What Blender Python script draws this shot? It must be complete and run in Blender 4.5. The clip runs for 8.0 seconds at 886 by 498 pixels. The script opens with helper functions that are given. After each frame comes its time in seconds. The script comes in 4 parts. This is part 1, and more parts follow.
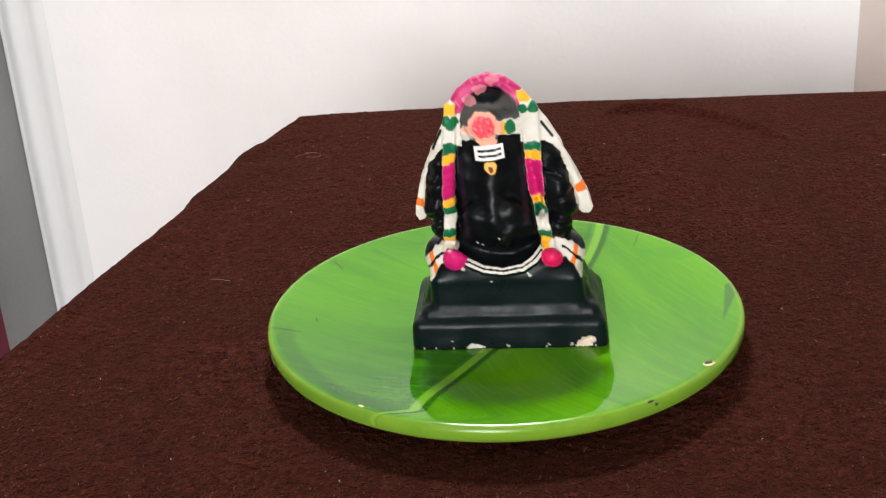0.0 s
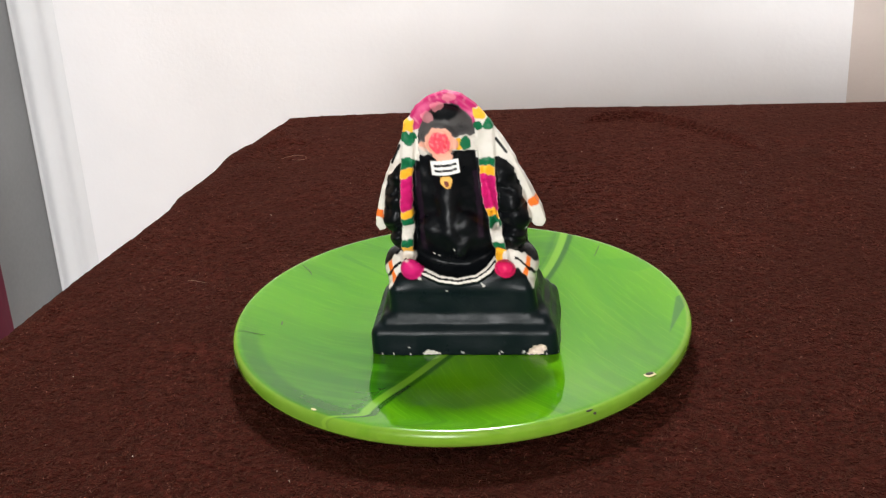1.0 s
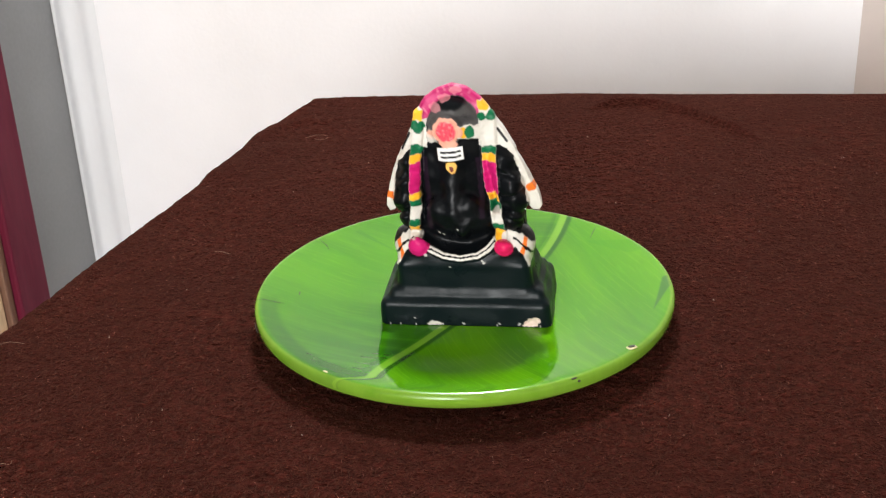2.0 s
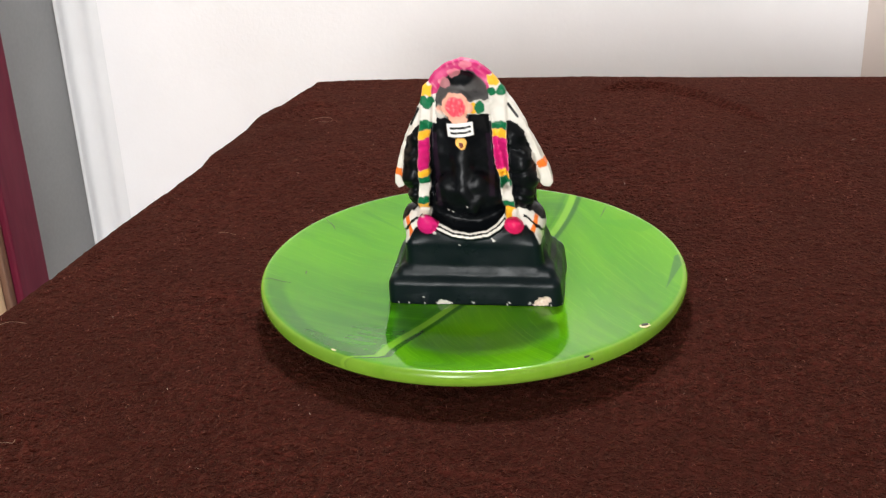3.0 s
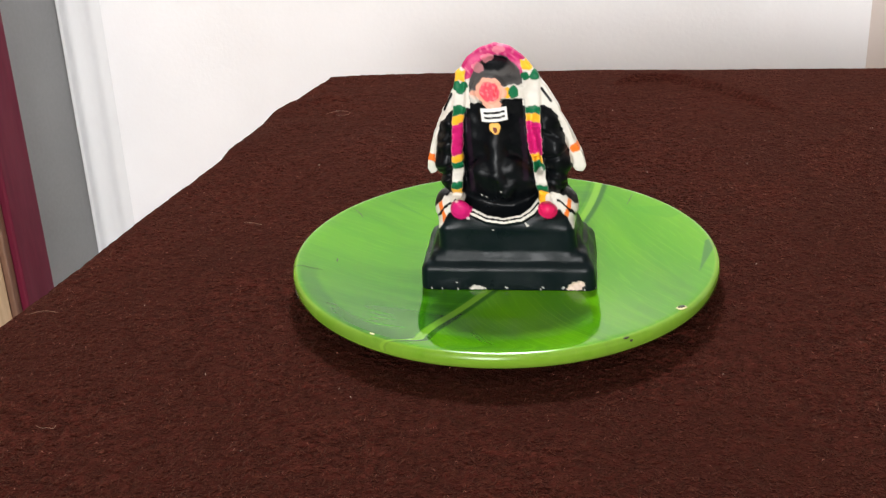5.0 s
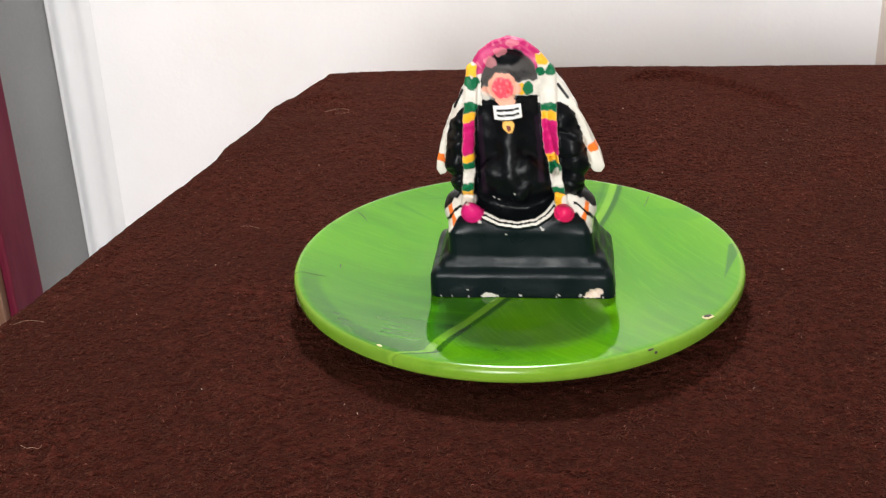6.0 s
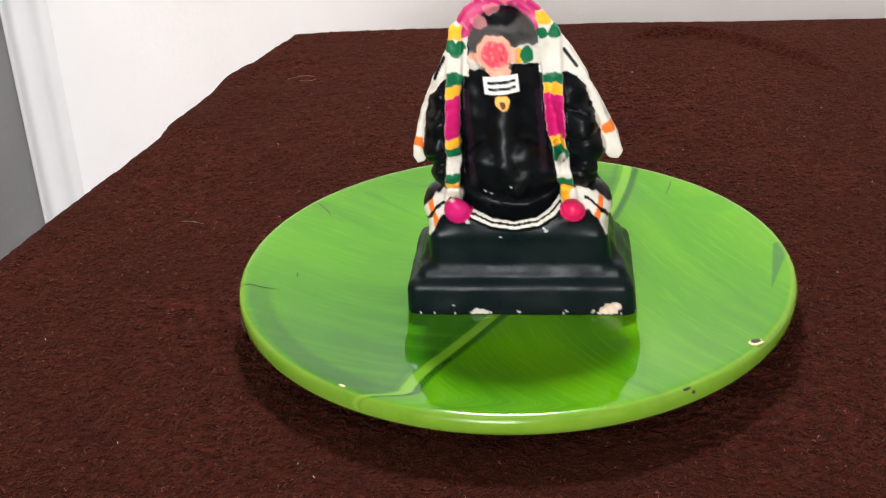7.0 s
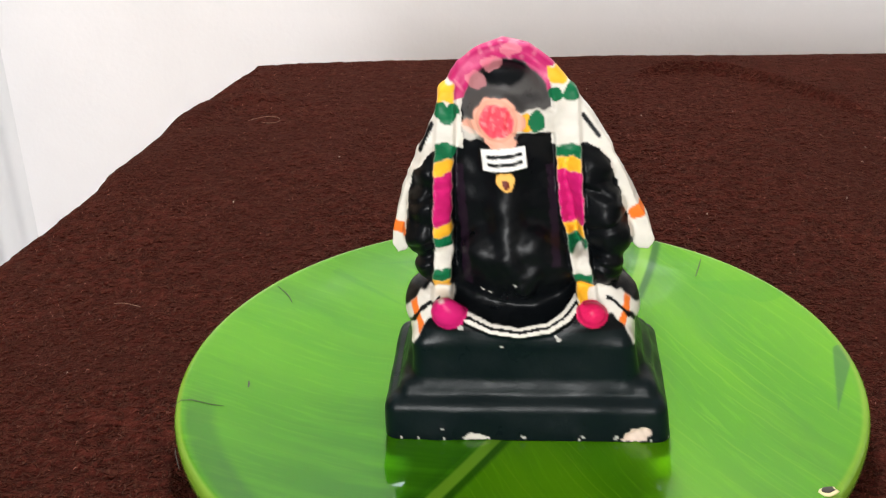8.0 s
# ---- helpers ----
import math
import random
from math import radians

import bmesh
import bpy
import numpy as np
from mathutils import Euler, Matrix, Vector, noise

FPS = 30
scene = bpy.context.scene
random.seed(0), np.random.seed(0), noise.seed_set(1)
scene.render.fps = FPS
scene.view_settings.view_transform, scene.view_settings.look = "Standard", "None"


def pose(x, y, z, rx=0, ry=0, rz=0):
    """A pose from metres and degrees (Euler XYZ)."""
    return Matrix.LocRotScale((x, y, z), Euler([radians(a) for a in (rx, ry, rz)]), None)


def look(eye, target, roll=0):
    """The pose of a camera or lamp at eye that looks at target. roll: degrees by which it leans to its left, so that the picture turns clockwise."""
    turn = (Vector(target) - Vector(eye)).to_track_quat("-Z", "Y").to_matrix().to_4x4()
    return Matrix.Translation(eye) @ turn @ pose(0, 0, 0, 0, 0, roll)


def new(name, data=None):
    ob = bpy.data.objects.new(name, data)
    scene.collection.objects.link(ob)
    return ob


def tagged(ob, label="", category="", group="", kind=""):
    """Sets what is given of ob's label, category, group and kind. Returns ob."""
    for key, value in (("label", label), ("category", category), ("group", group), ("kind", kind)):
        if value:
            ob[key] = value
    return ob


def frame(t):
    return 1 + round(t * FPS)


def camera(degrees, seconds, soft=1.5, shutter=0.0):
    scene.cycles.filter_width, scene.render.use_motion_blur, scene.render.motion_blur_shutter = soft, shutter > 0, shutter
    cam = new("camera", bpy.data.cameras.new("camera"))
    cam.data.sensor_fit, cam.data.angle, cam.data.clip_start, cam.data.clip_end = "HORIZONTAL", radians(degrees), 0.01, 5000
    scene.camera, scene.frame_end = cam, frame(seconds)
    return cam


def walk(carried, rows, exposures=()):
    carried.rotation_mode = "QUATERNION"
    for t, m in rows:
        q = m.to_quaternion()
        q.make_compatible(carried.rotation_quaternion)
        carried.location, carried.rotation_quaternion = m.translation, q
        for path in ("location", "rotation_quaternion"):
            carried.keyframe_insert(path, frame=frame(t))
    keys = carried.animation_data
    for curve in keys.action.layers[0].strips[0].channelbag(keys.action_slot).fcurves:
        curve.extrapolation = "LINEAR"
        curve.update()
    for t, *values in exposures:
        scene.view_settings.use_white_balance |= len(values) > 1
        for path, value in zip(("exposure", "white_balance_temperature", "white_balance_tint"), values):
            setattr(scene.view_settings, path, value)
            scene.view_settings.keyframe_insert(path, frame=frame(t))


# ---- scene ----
cam = camera(40.0, 8.0, soft=1.3)
PATH = [
    (0, (0.0955, -0.5755, 0.3006), (-0.1017, 0.3233, -0.0908), -3.66),
    (0.5, (0.1200, -0.5815, 0.3117), (-0.0881, 0.3137, -0.0825), -3.44),
    (1, (0.1335, -0.5867, 0.3192), (-0.0817, 0.3045, -0.0801), -3.17),
    (1.2, (0.1357, -0.5948, 0.3277), (-0.0833, 0.2937, -0.0756), -3.04),
    (2.3, (0.1631, -0.6401, 0.3473), (-0.0754, 0.2348, -0.0740), -2.53),
    (2.5, (0.1607, -0.6367, 0.3327), (-0.0773, 0.2386, -0.0883), -2.60),
    (3, (0.1511, -0.6307, 0.3325), (-0.0833, 0.2448, -0.0899), -2.51),
    (3.5, (0.1531, -0.6422, 0.3344), (-0.0814, 0.2339, -0.0869), -2.70),
    (4, (0.1411, -0.6407, 0.3303), (-0.0891, 0.2372, -0.0894), -2.70),
    (4.5, (0.1322, -0.6445, 0.3262), (-0.0944, 0.2356, -0.0909), -2.62),
    (6, (0.1070, -0.6100, 0.3100), (-0.1093, 0.2722, -0.1083), -2.47),
    (6.5, (0.0938, -0.5417, 0.2964), (-0.1179, 0.3289, -0.1478), -2.66),
    (7, (0.0823, -0.4868, 0.2763), (-0.1233, 0.3815, -0.1751), -2.94),
    (7.5, (0.0684, -0.4344, 0.2718), (-0.1162, 0.4329, -0.1904), -2.13),
    (8, (0.0549, -0.3799, 0.2610), (-0.1314, 0.4952, -0.1855), -2.18),
]
walk(cam, [(t, look(eye, target, roll)) for t, eye, target, roll in PATH],
     exposures=[(0.0, -0.12), (1.0, -0.10), (2.5, 0.0), (8.0, 0.0)])


# ---- light: lamp in an unseen window added behind the viewer, white room ----
world = bpy.data.worlds.new("daylight")
scene.world = world
world.use_nodes = True
sky = world.node_tree.nodes.new("ShaderNodeTexSky")
sky.sky_type, sky.sun_disc = "NISHITA", False
sky.sun_elevation, sky.sun_rotation = radians(50), radians(160)
world.node_tree.links.new(sky.outputs[0], world.node_tree.nodes["Background"].inputs[0])
world.node_tree.nodes["Background"].inputs[1].default_value = 0.1
scene.view_settings.exposure = 0.0


def area_lamp(name, m, sx, sy, watts, colour):
    data = bpy.data.lights.new(name, "AREA")
    data.shape, data.size, data.size_y, data.energy, data.color = "RECTANGLE", sx, sy, watts, colour
    ob = new(name, data)
    ob.matrix_world = m
    return ob


ROOM = dict(x0=-0.80, x1=2.3, y0=-4.4, y1=0.876, z0=-0.76, z1=2.05)
# lamp in the added window, to brighten the back wall and all fronts
area_lamp("added_window_lamp", look((0.05, -4.36, 1.02), (0.05, 0.9, 0.2)), 1.3, 1.76, 238, (0.99, 0.985, 0.985))

# added lamp in an unseen wall slot, to light the cloth from behind
area_lamp("added_back_lamp", look((-0.18, 0.91, 1.26), (-0.06, 0.54, 0.0)), 0.2, 0.22, 50.0, (0.9, 0.95, 1.0))

# ---- materials ----
def material(name, colour=(0.5, 0.5, 0.5), rough=0.5, metal=0.0):
    m = bpy.data.materials.new(name)
    m.use_nodes = True
    b = m.node_tree.nodes["Principled BSDF"]
    b.inputs["Base Color"].default_value = (*colour, 1)
    b.inputs["Roughness"].default_value, b.inputs["Metallic"].default_value = rough, metal
    return m


class Nodes:
    """Short hand for building node trees."""

    def __init__(self, m):
        self.t = m.node_tree
        self.b = self.t.nodes["Principled BSDF"]

    def add(self, kind, props=None, **values):
        n = self.t.nodes.new("ShaderNode" + kind)
        for k, v in (props or {}).items():
            setattr(n, k, v)
        for k, v in values.items():
            self.put(n.inputs[k.replace("_", " ")] if not k.startswith("i_") else n.inputs[int(k[2:])], v)
        return n

    def put(self, socket, v):
        if isinstance(v, bpy.types.NodeSocket):
            self.t.links.new(v, socket)
        elif isinstance(v, tuple) and len(v) == 3 and socket.type == "RGBA":
            socket.default_value = (*v, 1)
        else:
            socket.default_value = v

    def math(self, op, a, b=0.0, c=0.0, clamp=False):
        n = self.add("Math", {"operation": op, "use_clamp": clamp}, i_0=a, i_1=b)
        if op in ("MULTIPLY_ADD", "SMOOTH_MIN", "COMPARE", "WRAP"):
            self.put(n.inputs[2], c)
        return n.outputs[0]

    def ramp(self, v, lo, hi, to0=0.0, to1=1.0):
        return self.add("MapRange", {"interpolation_type": "SMOOTHSTEP"}, i_0=v, i_1=lo, i_2=hi, i_3=to0, i_4=to1).outputs[0]

    def mix(self, f, a, b):
        n = self.add("Mix", {"data_type": "RGBA"})
        self.put(n.inputs[0], f), self.put(n.inputs[6], a), self.put(n.inputs[7], b)
        return n.outputs[2]

    def coords(self, scale=(1, 1, 1), rot=(0, 0, 0), loc=(0, 0, 0)):
        c = self.add("TexCoord").outputs["Object"]
        n = self.add("Mapping", {}, i_0=c)
        n.inputs["Scale"].default_value, n.inputs["Rotation"].default_value, n.inputs["Location"].default_value = scale, rot, loc
        return n.outputs[0]

    def noise(self, v, scale, detail=3.0, rough=0.55, dist=0.0):
        return self.add("TexNoise", {}, Vector=v, Scale=scale, Detail=detail, Roughness=rough, Distortion=dist).outputs[0]

    def bump(self, h, dist, strength=1.0, normal=None):
        n = self.add("Bump", {}, Height=h, Distance=dist, Strength=strength)
        if normal is not None:
            self.put(n.inputs["Normal"], normal)
        return n.outputs[0]

    def base(self, v):
        self.put(self.b.inputs["Base Color"], v)

    def rough(self, v):
        self.put(self.b.inputs["Roughness"], v)

    def normal(self, v):
        self.put(self.b.inputs["Normal"], v)


def plaster(name, a, b, rough=0.75):
    m = material(name, a, rough)
    n = Nodes(m)
    c = n.coords()
    big, small = n.noise(c, 3.0, 4), n.noise(c, 160.0, 4)
    n.base(n.mix(n.ramp(big, 0.35, 0.7), a, b))
    n.rough(n.ramp(small, 0.3, 0.7, rough - 0.08, rough + 0.08))
    n.normal(n.bump(small, 0.0006, 0.5))
    return m


WALL = plaster("white_wall_paint", (0.80, 0.792, 0.80), (0.745, 0.735, 0.74))
# the left wall's shade is put into this grey tone
SHADE_WALL = plaster("wall_shade_grey", (0.235, 0.235, 0.236), (0.205, 0.205, 0.205))
CORNER_PAINT = plaster("corner_wall_paint", (0.66, 0.66, 0.665), (0.62, 0.62, 0.625))
# beige puts the soft shade at the back wall's right end into paint
PIER_SHADE = plaster("pier_shade_beige", (0.56, 0.49, 0.45), (0.52, 0.45, 0.42))
# tan of the unseen walls, set to control how much light they bounce
BOUNCE_WALL = plaster("unseen_wall_tan", (0.46, 0.40, 0.33), (0.41, 0.35, 0.29))
CEIL = plaster("ceiling_paint", (0.8, 0.79, 0.77), (0.76, 0.75, 0.73))
FLOOR = plaster("floor_cement", (0.28, 0.25, 0.22), (0.22, 0.2, 0.18), 0.4)


def wood(name, a, b, rough, axis_scale, gloss_noise=40.0):
    m = material(name, a, rough)
    n = Nodes(m)
    c = n.coords(scale=axis_scale)
    grain = n.noise(c, 30.0, 6, 0.6, 0.4)
    fine = n.noise(c, 160.0, 3)
    n.base(n.mix(n.ramp(n.math("MULTIPLY_ADD", fine, 0.4, n.math("MULTIPLY", grain, 0.7)), 0.35, 0.75), a, b))
    n.rough(n.ramp(grain, 0.3, 0.7, rough - 0.1, rough + 0.1))
    n.normal(n.bump(grain, 0.0006, 0.4))
    return m


RED_PAINT = wood("dark_red_gloss_paint", (0.115, 0.006, 0.022), (0.085, 0.005, 0.018), 0.6, (1, 1, 0.15))
RED_PAINT.node_tree.nodes["Principled BSDF"].inputs["Specular IOR Level"].default_value = 0.2
PALE_WOOD = wood("pale_wood", (0.62, 0.45, 0.28), (0.45, 0.29, 0.16), 0.5, (1, 1, 0.08))
BROWN_EDGE = wood("brown_wood_edge", (0.16, 0.08, 0.05), (0.1, 0.05, 0.03), 0.5, (1, 1, 0.1))
TABLE_WOOD = wood("table_wood", (0.2, 0.11, 0.06), (0.13, 0.07, 0.035), 0.45, (0.1, 1, 1))


def fleece():
    m = material("brown_fleece", (0.07, 0.02, 0.013), 0.95)
    n = Nodes(m)
    c = n.coords()
    lump, fibre = n.noise(c, 300.0, 2.5, 0.55, 0.4), n.noise(c, 1500.0, 2, 0.7)
    flat = n.coords(scale=(0.74, 1, 1))
    big, patch = n.noise(c, 9.0, 4), n.noise(c, 45.0, 3)

    def wrinkles(scale, narrow, where):
        """Short narrow raised wrinkles of the felted nap."""
        web = n.noise(flat, scale, 1.5, 0.5, 0.5)
        line = n.ramp(n.math("ABSOLUTE", n.math("SUBTRACT", web, 0.5)), narrow, 0.0)
        return n.math("MULTIPLY", line, n.ramp(n.noise(c, where, 2), 0.40, 0.60))

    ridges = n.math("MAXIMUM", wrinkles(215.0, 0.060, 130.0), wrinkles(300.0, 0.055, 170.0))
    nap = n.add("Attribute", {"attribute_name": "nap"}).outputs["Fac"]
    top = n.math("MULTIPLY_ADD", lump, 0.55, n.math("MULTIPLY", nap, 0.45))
    # pits darker, ridges and their fibres paler: relief light put into colour
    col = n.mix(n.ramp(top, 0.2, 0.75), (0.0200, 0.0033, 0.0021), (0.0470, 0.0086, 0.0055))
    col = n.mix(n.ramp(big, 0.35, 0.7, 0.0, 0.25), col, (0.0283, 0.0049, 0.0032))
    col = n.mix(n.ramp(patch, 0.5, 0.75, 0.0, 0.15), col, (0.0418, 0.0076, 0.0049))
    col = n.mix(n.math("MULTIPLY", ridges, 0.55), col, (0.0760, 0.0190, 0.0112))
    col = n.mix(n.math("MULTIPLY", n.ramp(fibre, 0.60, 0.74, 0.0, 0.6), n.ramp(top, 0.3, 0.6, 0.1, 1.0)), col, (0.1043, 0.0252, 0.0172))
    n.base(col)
    h = n.math("MULTIPLY_ADD", ridges, 0.9, n.math("MULTIPLY_ADD", lump, 1.0, n.math("MULTIPLY", fibre, 0.10)))
    n.normal(n.bump(h, 0.0042, 1.0))
    n.b.inputs["Specular IOR Level"].default_value = 0.02
    n.b.inputs["Sheen Weight"].default_value = 0.06
    n.b.inputs["Sheen Roughness"].default_value = 0.5
    n.b.inputs["Sheen Tint"].default_value = (0.95, 0.45, 0.30, 1)
    return m


FLEECE = fleece()


LINT = material("pale_lint", (0.40, 0.31, 0.25), 0.8)
FUZZ = material("fleece_fibre", (0.27, 0.10, 0.066), 0.8)
HAIR = material("pale_thread", (0.32, 0.19, 0.13), 0.6)


# ---- mesh helpers ----
def part(name, bm, mat, parent=None, label="", smooth=False):
    me = bpy.data.meshes.new(name)
    bm.to_mesh(me)
    bm.free()
    me.materials.append(mat)
    if smooth:
        me.shade_smooth()
    ob = new(name, me)
    if parent is not None:
        ob.parent = parent
    return tagged(ob, label) if label else ob


def box(bm, x0, x1, y0, y1, z0, z1, bevel=0.0):
    made = bmesh.ops.create_cube(bm, size=1.0)["verts"]
    bmesh.ops.transform(bm, verts=made, matrix=Matrix.LocRotScale(((x0 + x1) / 2, (y0 + y1) / 2, (z0 + z1) / 2), None, (x1 - x0, y1 - y0, z1 - z0)))
    if bevel:
        edges = list({e for v in made for e in v.link_edges})
        bmesh.ops.bevel(bm, geom=edges, offset=bevel, segments=2, affect="EDGES", profile=0.5)
    return bm


def box_part(name, mat, parent, x0, x1, y0, y1, z0, z1, bevel=0.0, label=""):
    return part(name, box(bmesh.new(), x0, x1, y0, y1, z0, z1, bevel), mat, parent, label)


def mesh_part(name, verts, faces, mat, parent=None, smooth=True):
    me = bpy.data.meshes.new(name)
    me.from_pydata(verts, [], faces)
    me.materials.append(mat)
    if smooth:
        me.shade_smooth()
    ob = new(name, me)
    if parent is not None:
        ob.parent = parent
    return ob


def thing(name, label, category, kind="", at=(0, 0, 0)):
    ob = new(name)
    ob.location = at
    return tagged(ob, label, category, kind=kind)


# ---- the room ----
R = ROOM
T = 0.15
DOOR = (-0.22, 0.655, 1.32)  # opening in the left wall: y from, y to, top


def wall(name, boxes, label, mat=WALL):
    bm = bmesh.new()
    for b in boxes:
        box(bm, *b)
    return tagged(part(name, bm, mat), label, "wall", kind="structure")


# unseen opening, added only to let in the back lamp's light
BACK_SLOT = (-0.30, -0.06, 1.12, 1.40)  # a slot in the back wall: x from, x to, z from, z to
wall("wall_back", [(R["x0"] - T, BACK_SLOT[0], R["y1"], R["y1"] + T, R["z0"], R["z1"]), (BACK_SLOT[1], R["x1"] + T, R["y1"], R["y1"] + T, R["z0"], R["z1"]),
                   (BACK_SLOT[0], BACK_SLOT[1], R["y1"], R["y1"] + T, R["z0"], BACK_SLOT[2]), (BACK_SLOT[0], BACK_SLOT[1], R["y1"], R["y1"] + T, BACK_SLOT[3], R["z1"])], "white painted plaster wall behind the table")
# left wall: white plaster, darkened by colour to stand in for shade
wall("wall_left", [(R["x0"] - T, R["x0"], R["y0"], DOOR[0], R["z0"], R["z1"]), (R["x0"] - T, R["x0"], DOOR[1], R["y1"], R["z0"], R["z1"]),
                   (R["x0"] - T, R["x0"], DOOR[0], DOOR[1], DOOR[2], R["z1"])], "white plaster wall with a doorway, its shade put in as grey", SHADE_WALL)
wall("wall_right", [(R["x1"], R["x1"] + T, R["y0"], R["y1"], R["z0"], R["z1"])], "unseen plain plaster wall, tan set for bounced light", BOUNCE_WALL)
WIN = (-0.62, 0.72, 0.12, 1.92)
wall("wall_front", [(R["x0"] - T, WIN[0], R["y0"] - T, R["y0"], R["z0"], R["z1"]), (WIN[1], R["x1"] + T, R["y0"] - T, R["y0"], R["z0"], R["z1"]),
                    (WIN[0], WIN[1], R["y0"] - T, R["y0"], WIN[3], R["z1"]), (WIN[0], WIN[1], R["y0"] - T, R["y0"], R["z0"], WIN[2])], "unseen plain plaster wall with an added window, tan set for bounced light", BOUNCE_WALL)


def upright_strip(name, ring, mat, label, category):
    """A curved strip of wall that runs from floor to ceiling."""
    bm = bmesh.new()
    low = [bm.verts.new((x, y, R["z0"])) for x, y in ring]
    top = [bm.verts.new((x, y, R["z1"])) for x, y in ring]
    for i in range(len(ring) - 1):
        bm.faces.new((low[i], low[i + 1], top[i + 1], top[i]))
    return tagged(part(name, bm, mat, smooth=True), label, category, kind="structure")


def moulding():
    """Two soft plaster ribs in the corner between the left and the back wall."""
    ring = [(R["x0"] - 0.001, R["y1"] - 0.006)]
    for i in range(1, 37):
        s = 0.074 * i / 36
        x = R["x0"] + s
        d = 0.011 * math.exp(-((s - 0.020) / 0.0135) ** 2) + 0.0055 * math.exp(-((s - 0.052) / 0.0105) ** 2)
        ring.append((x, R["y1"] - d + 0.001))
    upright_strip("corner_moulding", ring, CORNER_PAINT, "pale ribbed plaster moulding in the corner of two walls", "moulding")


moulding()


# curved strip standing where soft shade darkens the wall's right end
def pier():
    ring = []
    for i in range(25):
        k = i / 24
        s = k * k * (3 - 2 * k)
        ring.append((0.276 + 0.12 * k, R["y1"] + 0.001 - 0.10 * s))
    ring += [(0.9, R["y1"] - 0.099), (0.9, R["y1"] + 0.001)]
    upright_strip("wall_pier", ring, PIER_SHADE, "plaster pier curving out of the white wall, shade put in as beige", "wall")


pier()
tagged(box_part("floor", FLOOR, None, R["x0"] - T, R["x1"] + T, R["y0"] - T, R["y1"] + T, R["z0"] - 0.1, R["z0"]), "grey cement floor", "floor", kind="structure")
tagged(box_part("ceiling", CEIL, None, R["x0"] - T, R["x1"] + T, R["y0"] - T, R["y1"] + T, R["z1"], R["z1"] + 0.1), "plain white ceiling", "ceiling", kind="structure")


def door():
    d = thing("door_1", "closed pale wooden door in a dark red painted frame", "door", "structure", (R["x0"], DOOR[1], R["z0"]))
    x, y, z = d.location
    inv = Matrix.Translation(-d.location)

    def add(name, mat, x0, x1, y0, y1, z0, z1, bev, label=""):
        bm = box(bmesh.new(), x0, x1, y0, y1, z0, z1, bev)
        bm.transform(inv)
        return part(name, bm, mat, d, label)

    w = 0.066
    add("jamb", RED_PAINT, x - 0.1, x + 0.014, DOOR[1] - 0.002, DOOR[1] + w, R["z0"], DOOR[2] + w, 0.003, "dark red painted door jamb")
    add("jamb", RED_PAINT, x - 0.1, x + 0.014, DOOR[0] - w, DOOR[0] + 0.002, R["z0"], DOOR[2] + w, 0.003, "dark red painted door jamb")
    add("lintel", RED_PAINT, x - 0.1, x + 0.014, DOOR[0] + 0.003, DOOR[1] - 0.003, DOOR[2] - 0.002, DOOR[2] + w, 0.003)
    add("door_leaf", PALE_WOOD, x - 0.05, x - 0.004, DOOR[0] + 0.004, DOOR[1] - 0.016, R["z0"] + 0.005, DOOR[2] - 0.004, 0.003, "pale wooden door leaf")
    add("stop_bead", BROWN_EDGE, x - 0.05, x + 0.004, DOOR[1] - 0.0155, DOOR[1] - 0.0025, R["z0"] + 0.005, DOOR[2] - 0.004, 0.002, "narrow brown wooden bead")


door()


# unseen opening, added as a place for the lamp behind the viewer
def window():
    d = thing("added_window", "unseen window added behind the viewer, with a dark red painted frame", "window", "structure", (WIN[0], R["y0"], WIN[2]))
    inv = Matrix.Translation(-d.location)

    def add(name, x0, x1, z0, z1):
        bm = box(bmesh.new(), x0, x1, R["y0"] - 0.1, R["y0"] - 0.05, z0, z1, 0.004)
        bm.transform(inv)
        part(name, bm, RED_PAINT, d)

    add("frame_side", WIN[0], WIN[0] + 0.04, WIN[2], WIN[3]), add("frame_side", WIN[1] - 0.04, WIN[1], WIN[2], WIN[3])
    add("frame_top", WIN[0] + 0.04, WIN[1] - 0.04, WIN[3] - 0.05, WIN[3]), add("window_sill", WIN[0] + 0.04, WIN[1] - 0.04, WIN[2], WIN[2] + 0.04)


window()


def back_slot():
    d = thing("added_slot", "unseen slot added high in the wall to light the table from behind", "window", "structure", (BACK_SLOT[0], R["y1"], BACK_SLOT[2]))
    w, h = BACK_SLOT[1] - BACK_SLOT[0], BACK_SLOT[3] - BACK_SLOT[2]
    for name, b in (("frame_side", (0, 0.012, 0.1, 0.14, 0, h)), ("frame_side", (w - 0.012, w, 0.1, 0.14, 0, h)),
                    ("window_sill", (0.0125, w - 0.0125, 0.1, 0.14, 0, 0.012)), ("frame_top", (0.0125, w - 0.0125, 0.1, 0.14, h - 0.012, h))):
        part(name, box(bmesh.new(), *b, 0.002), PALE_WOOD, d)


back_slot()

# ---- the table and its cloth ----
EDGE_X = lambda y: -0.2787 + 0.0610 * y  # left edge of the cloth
EDGE_Y = lambda x: 0.4515 + 0.1240 * x  # far edge
NEAR_Y, RIGHT_X = -0.90, 0.92


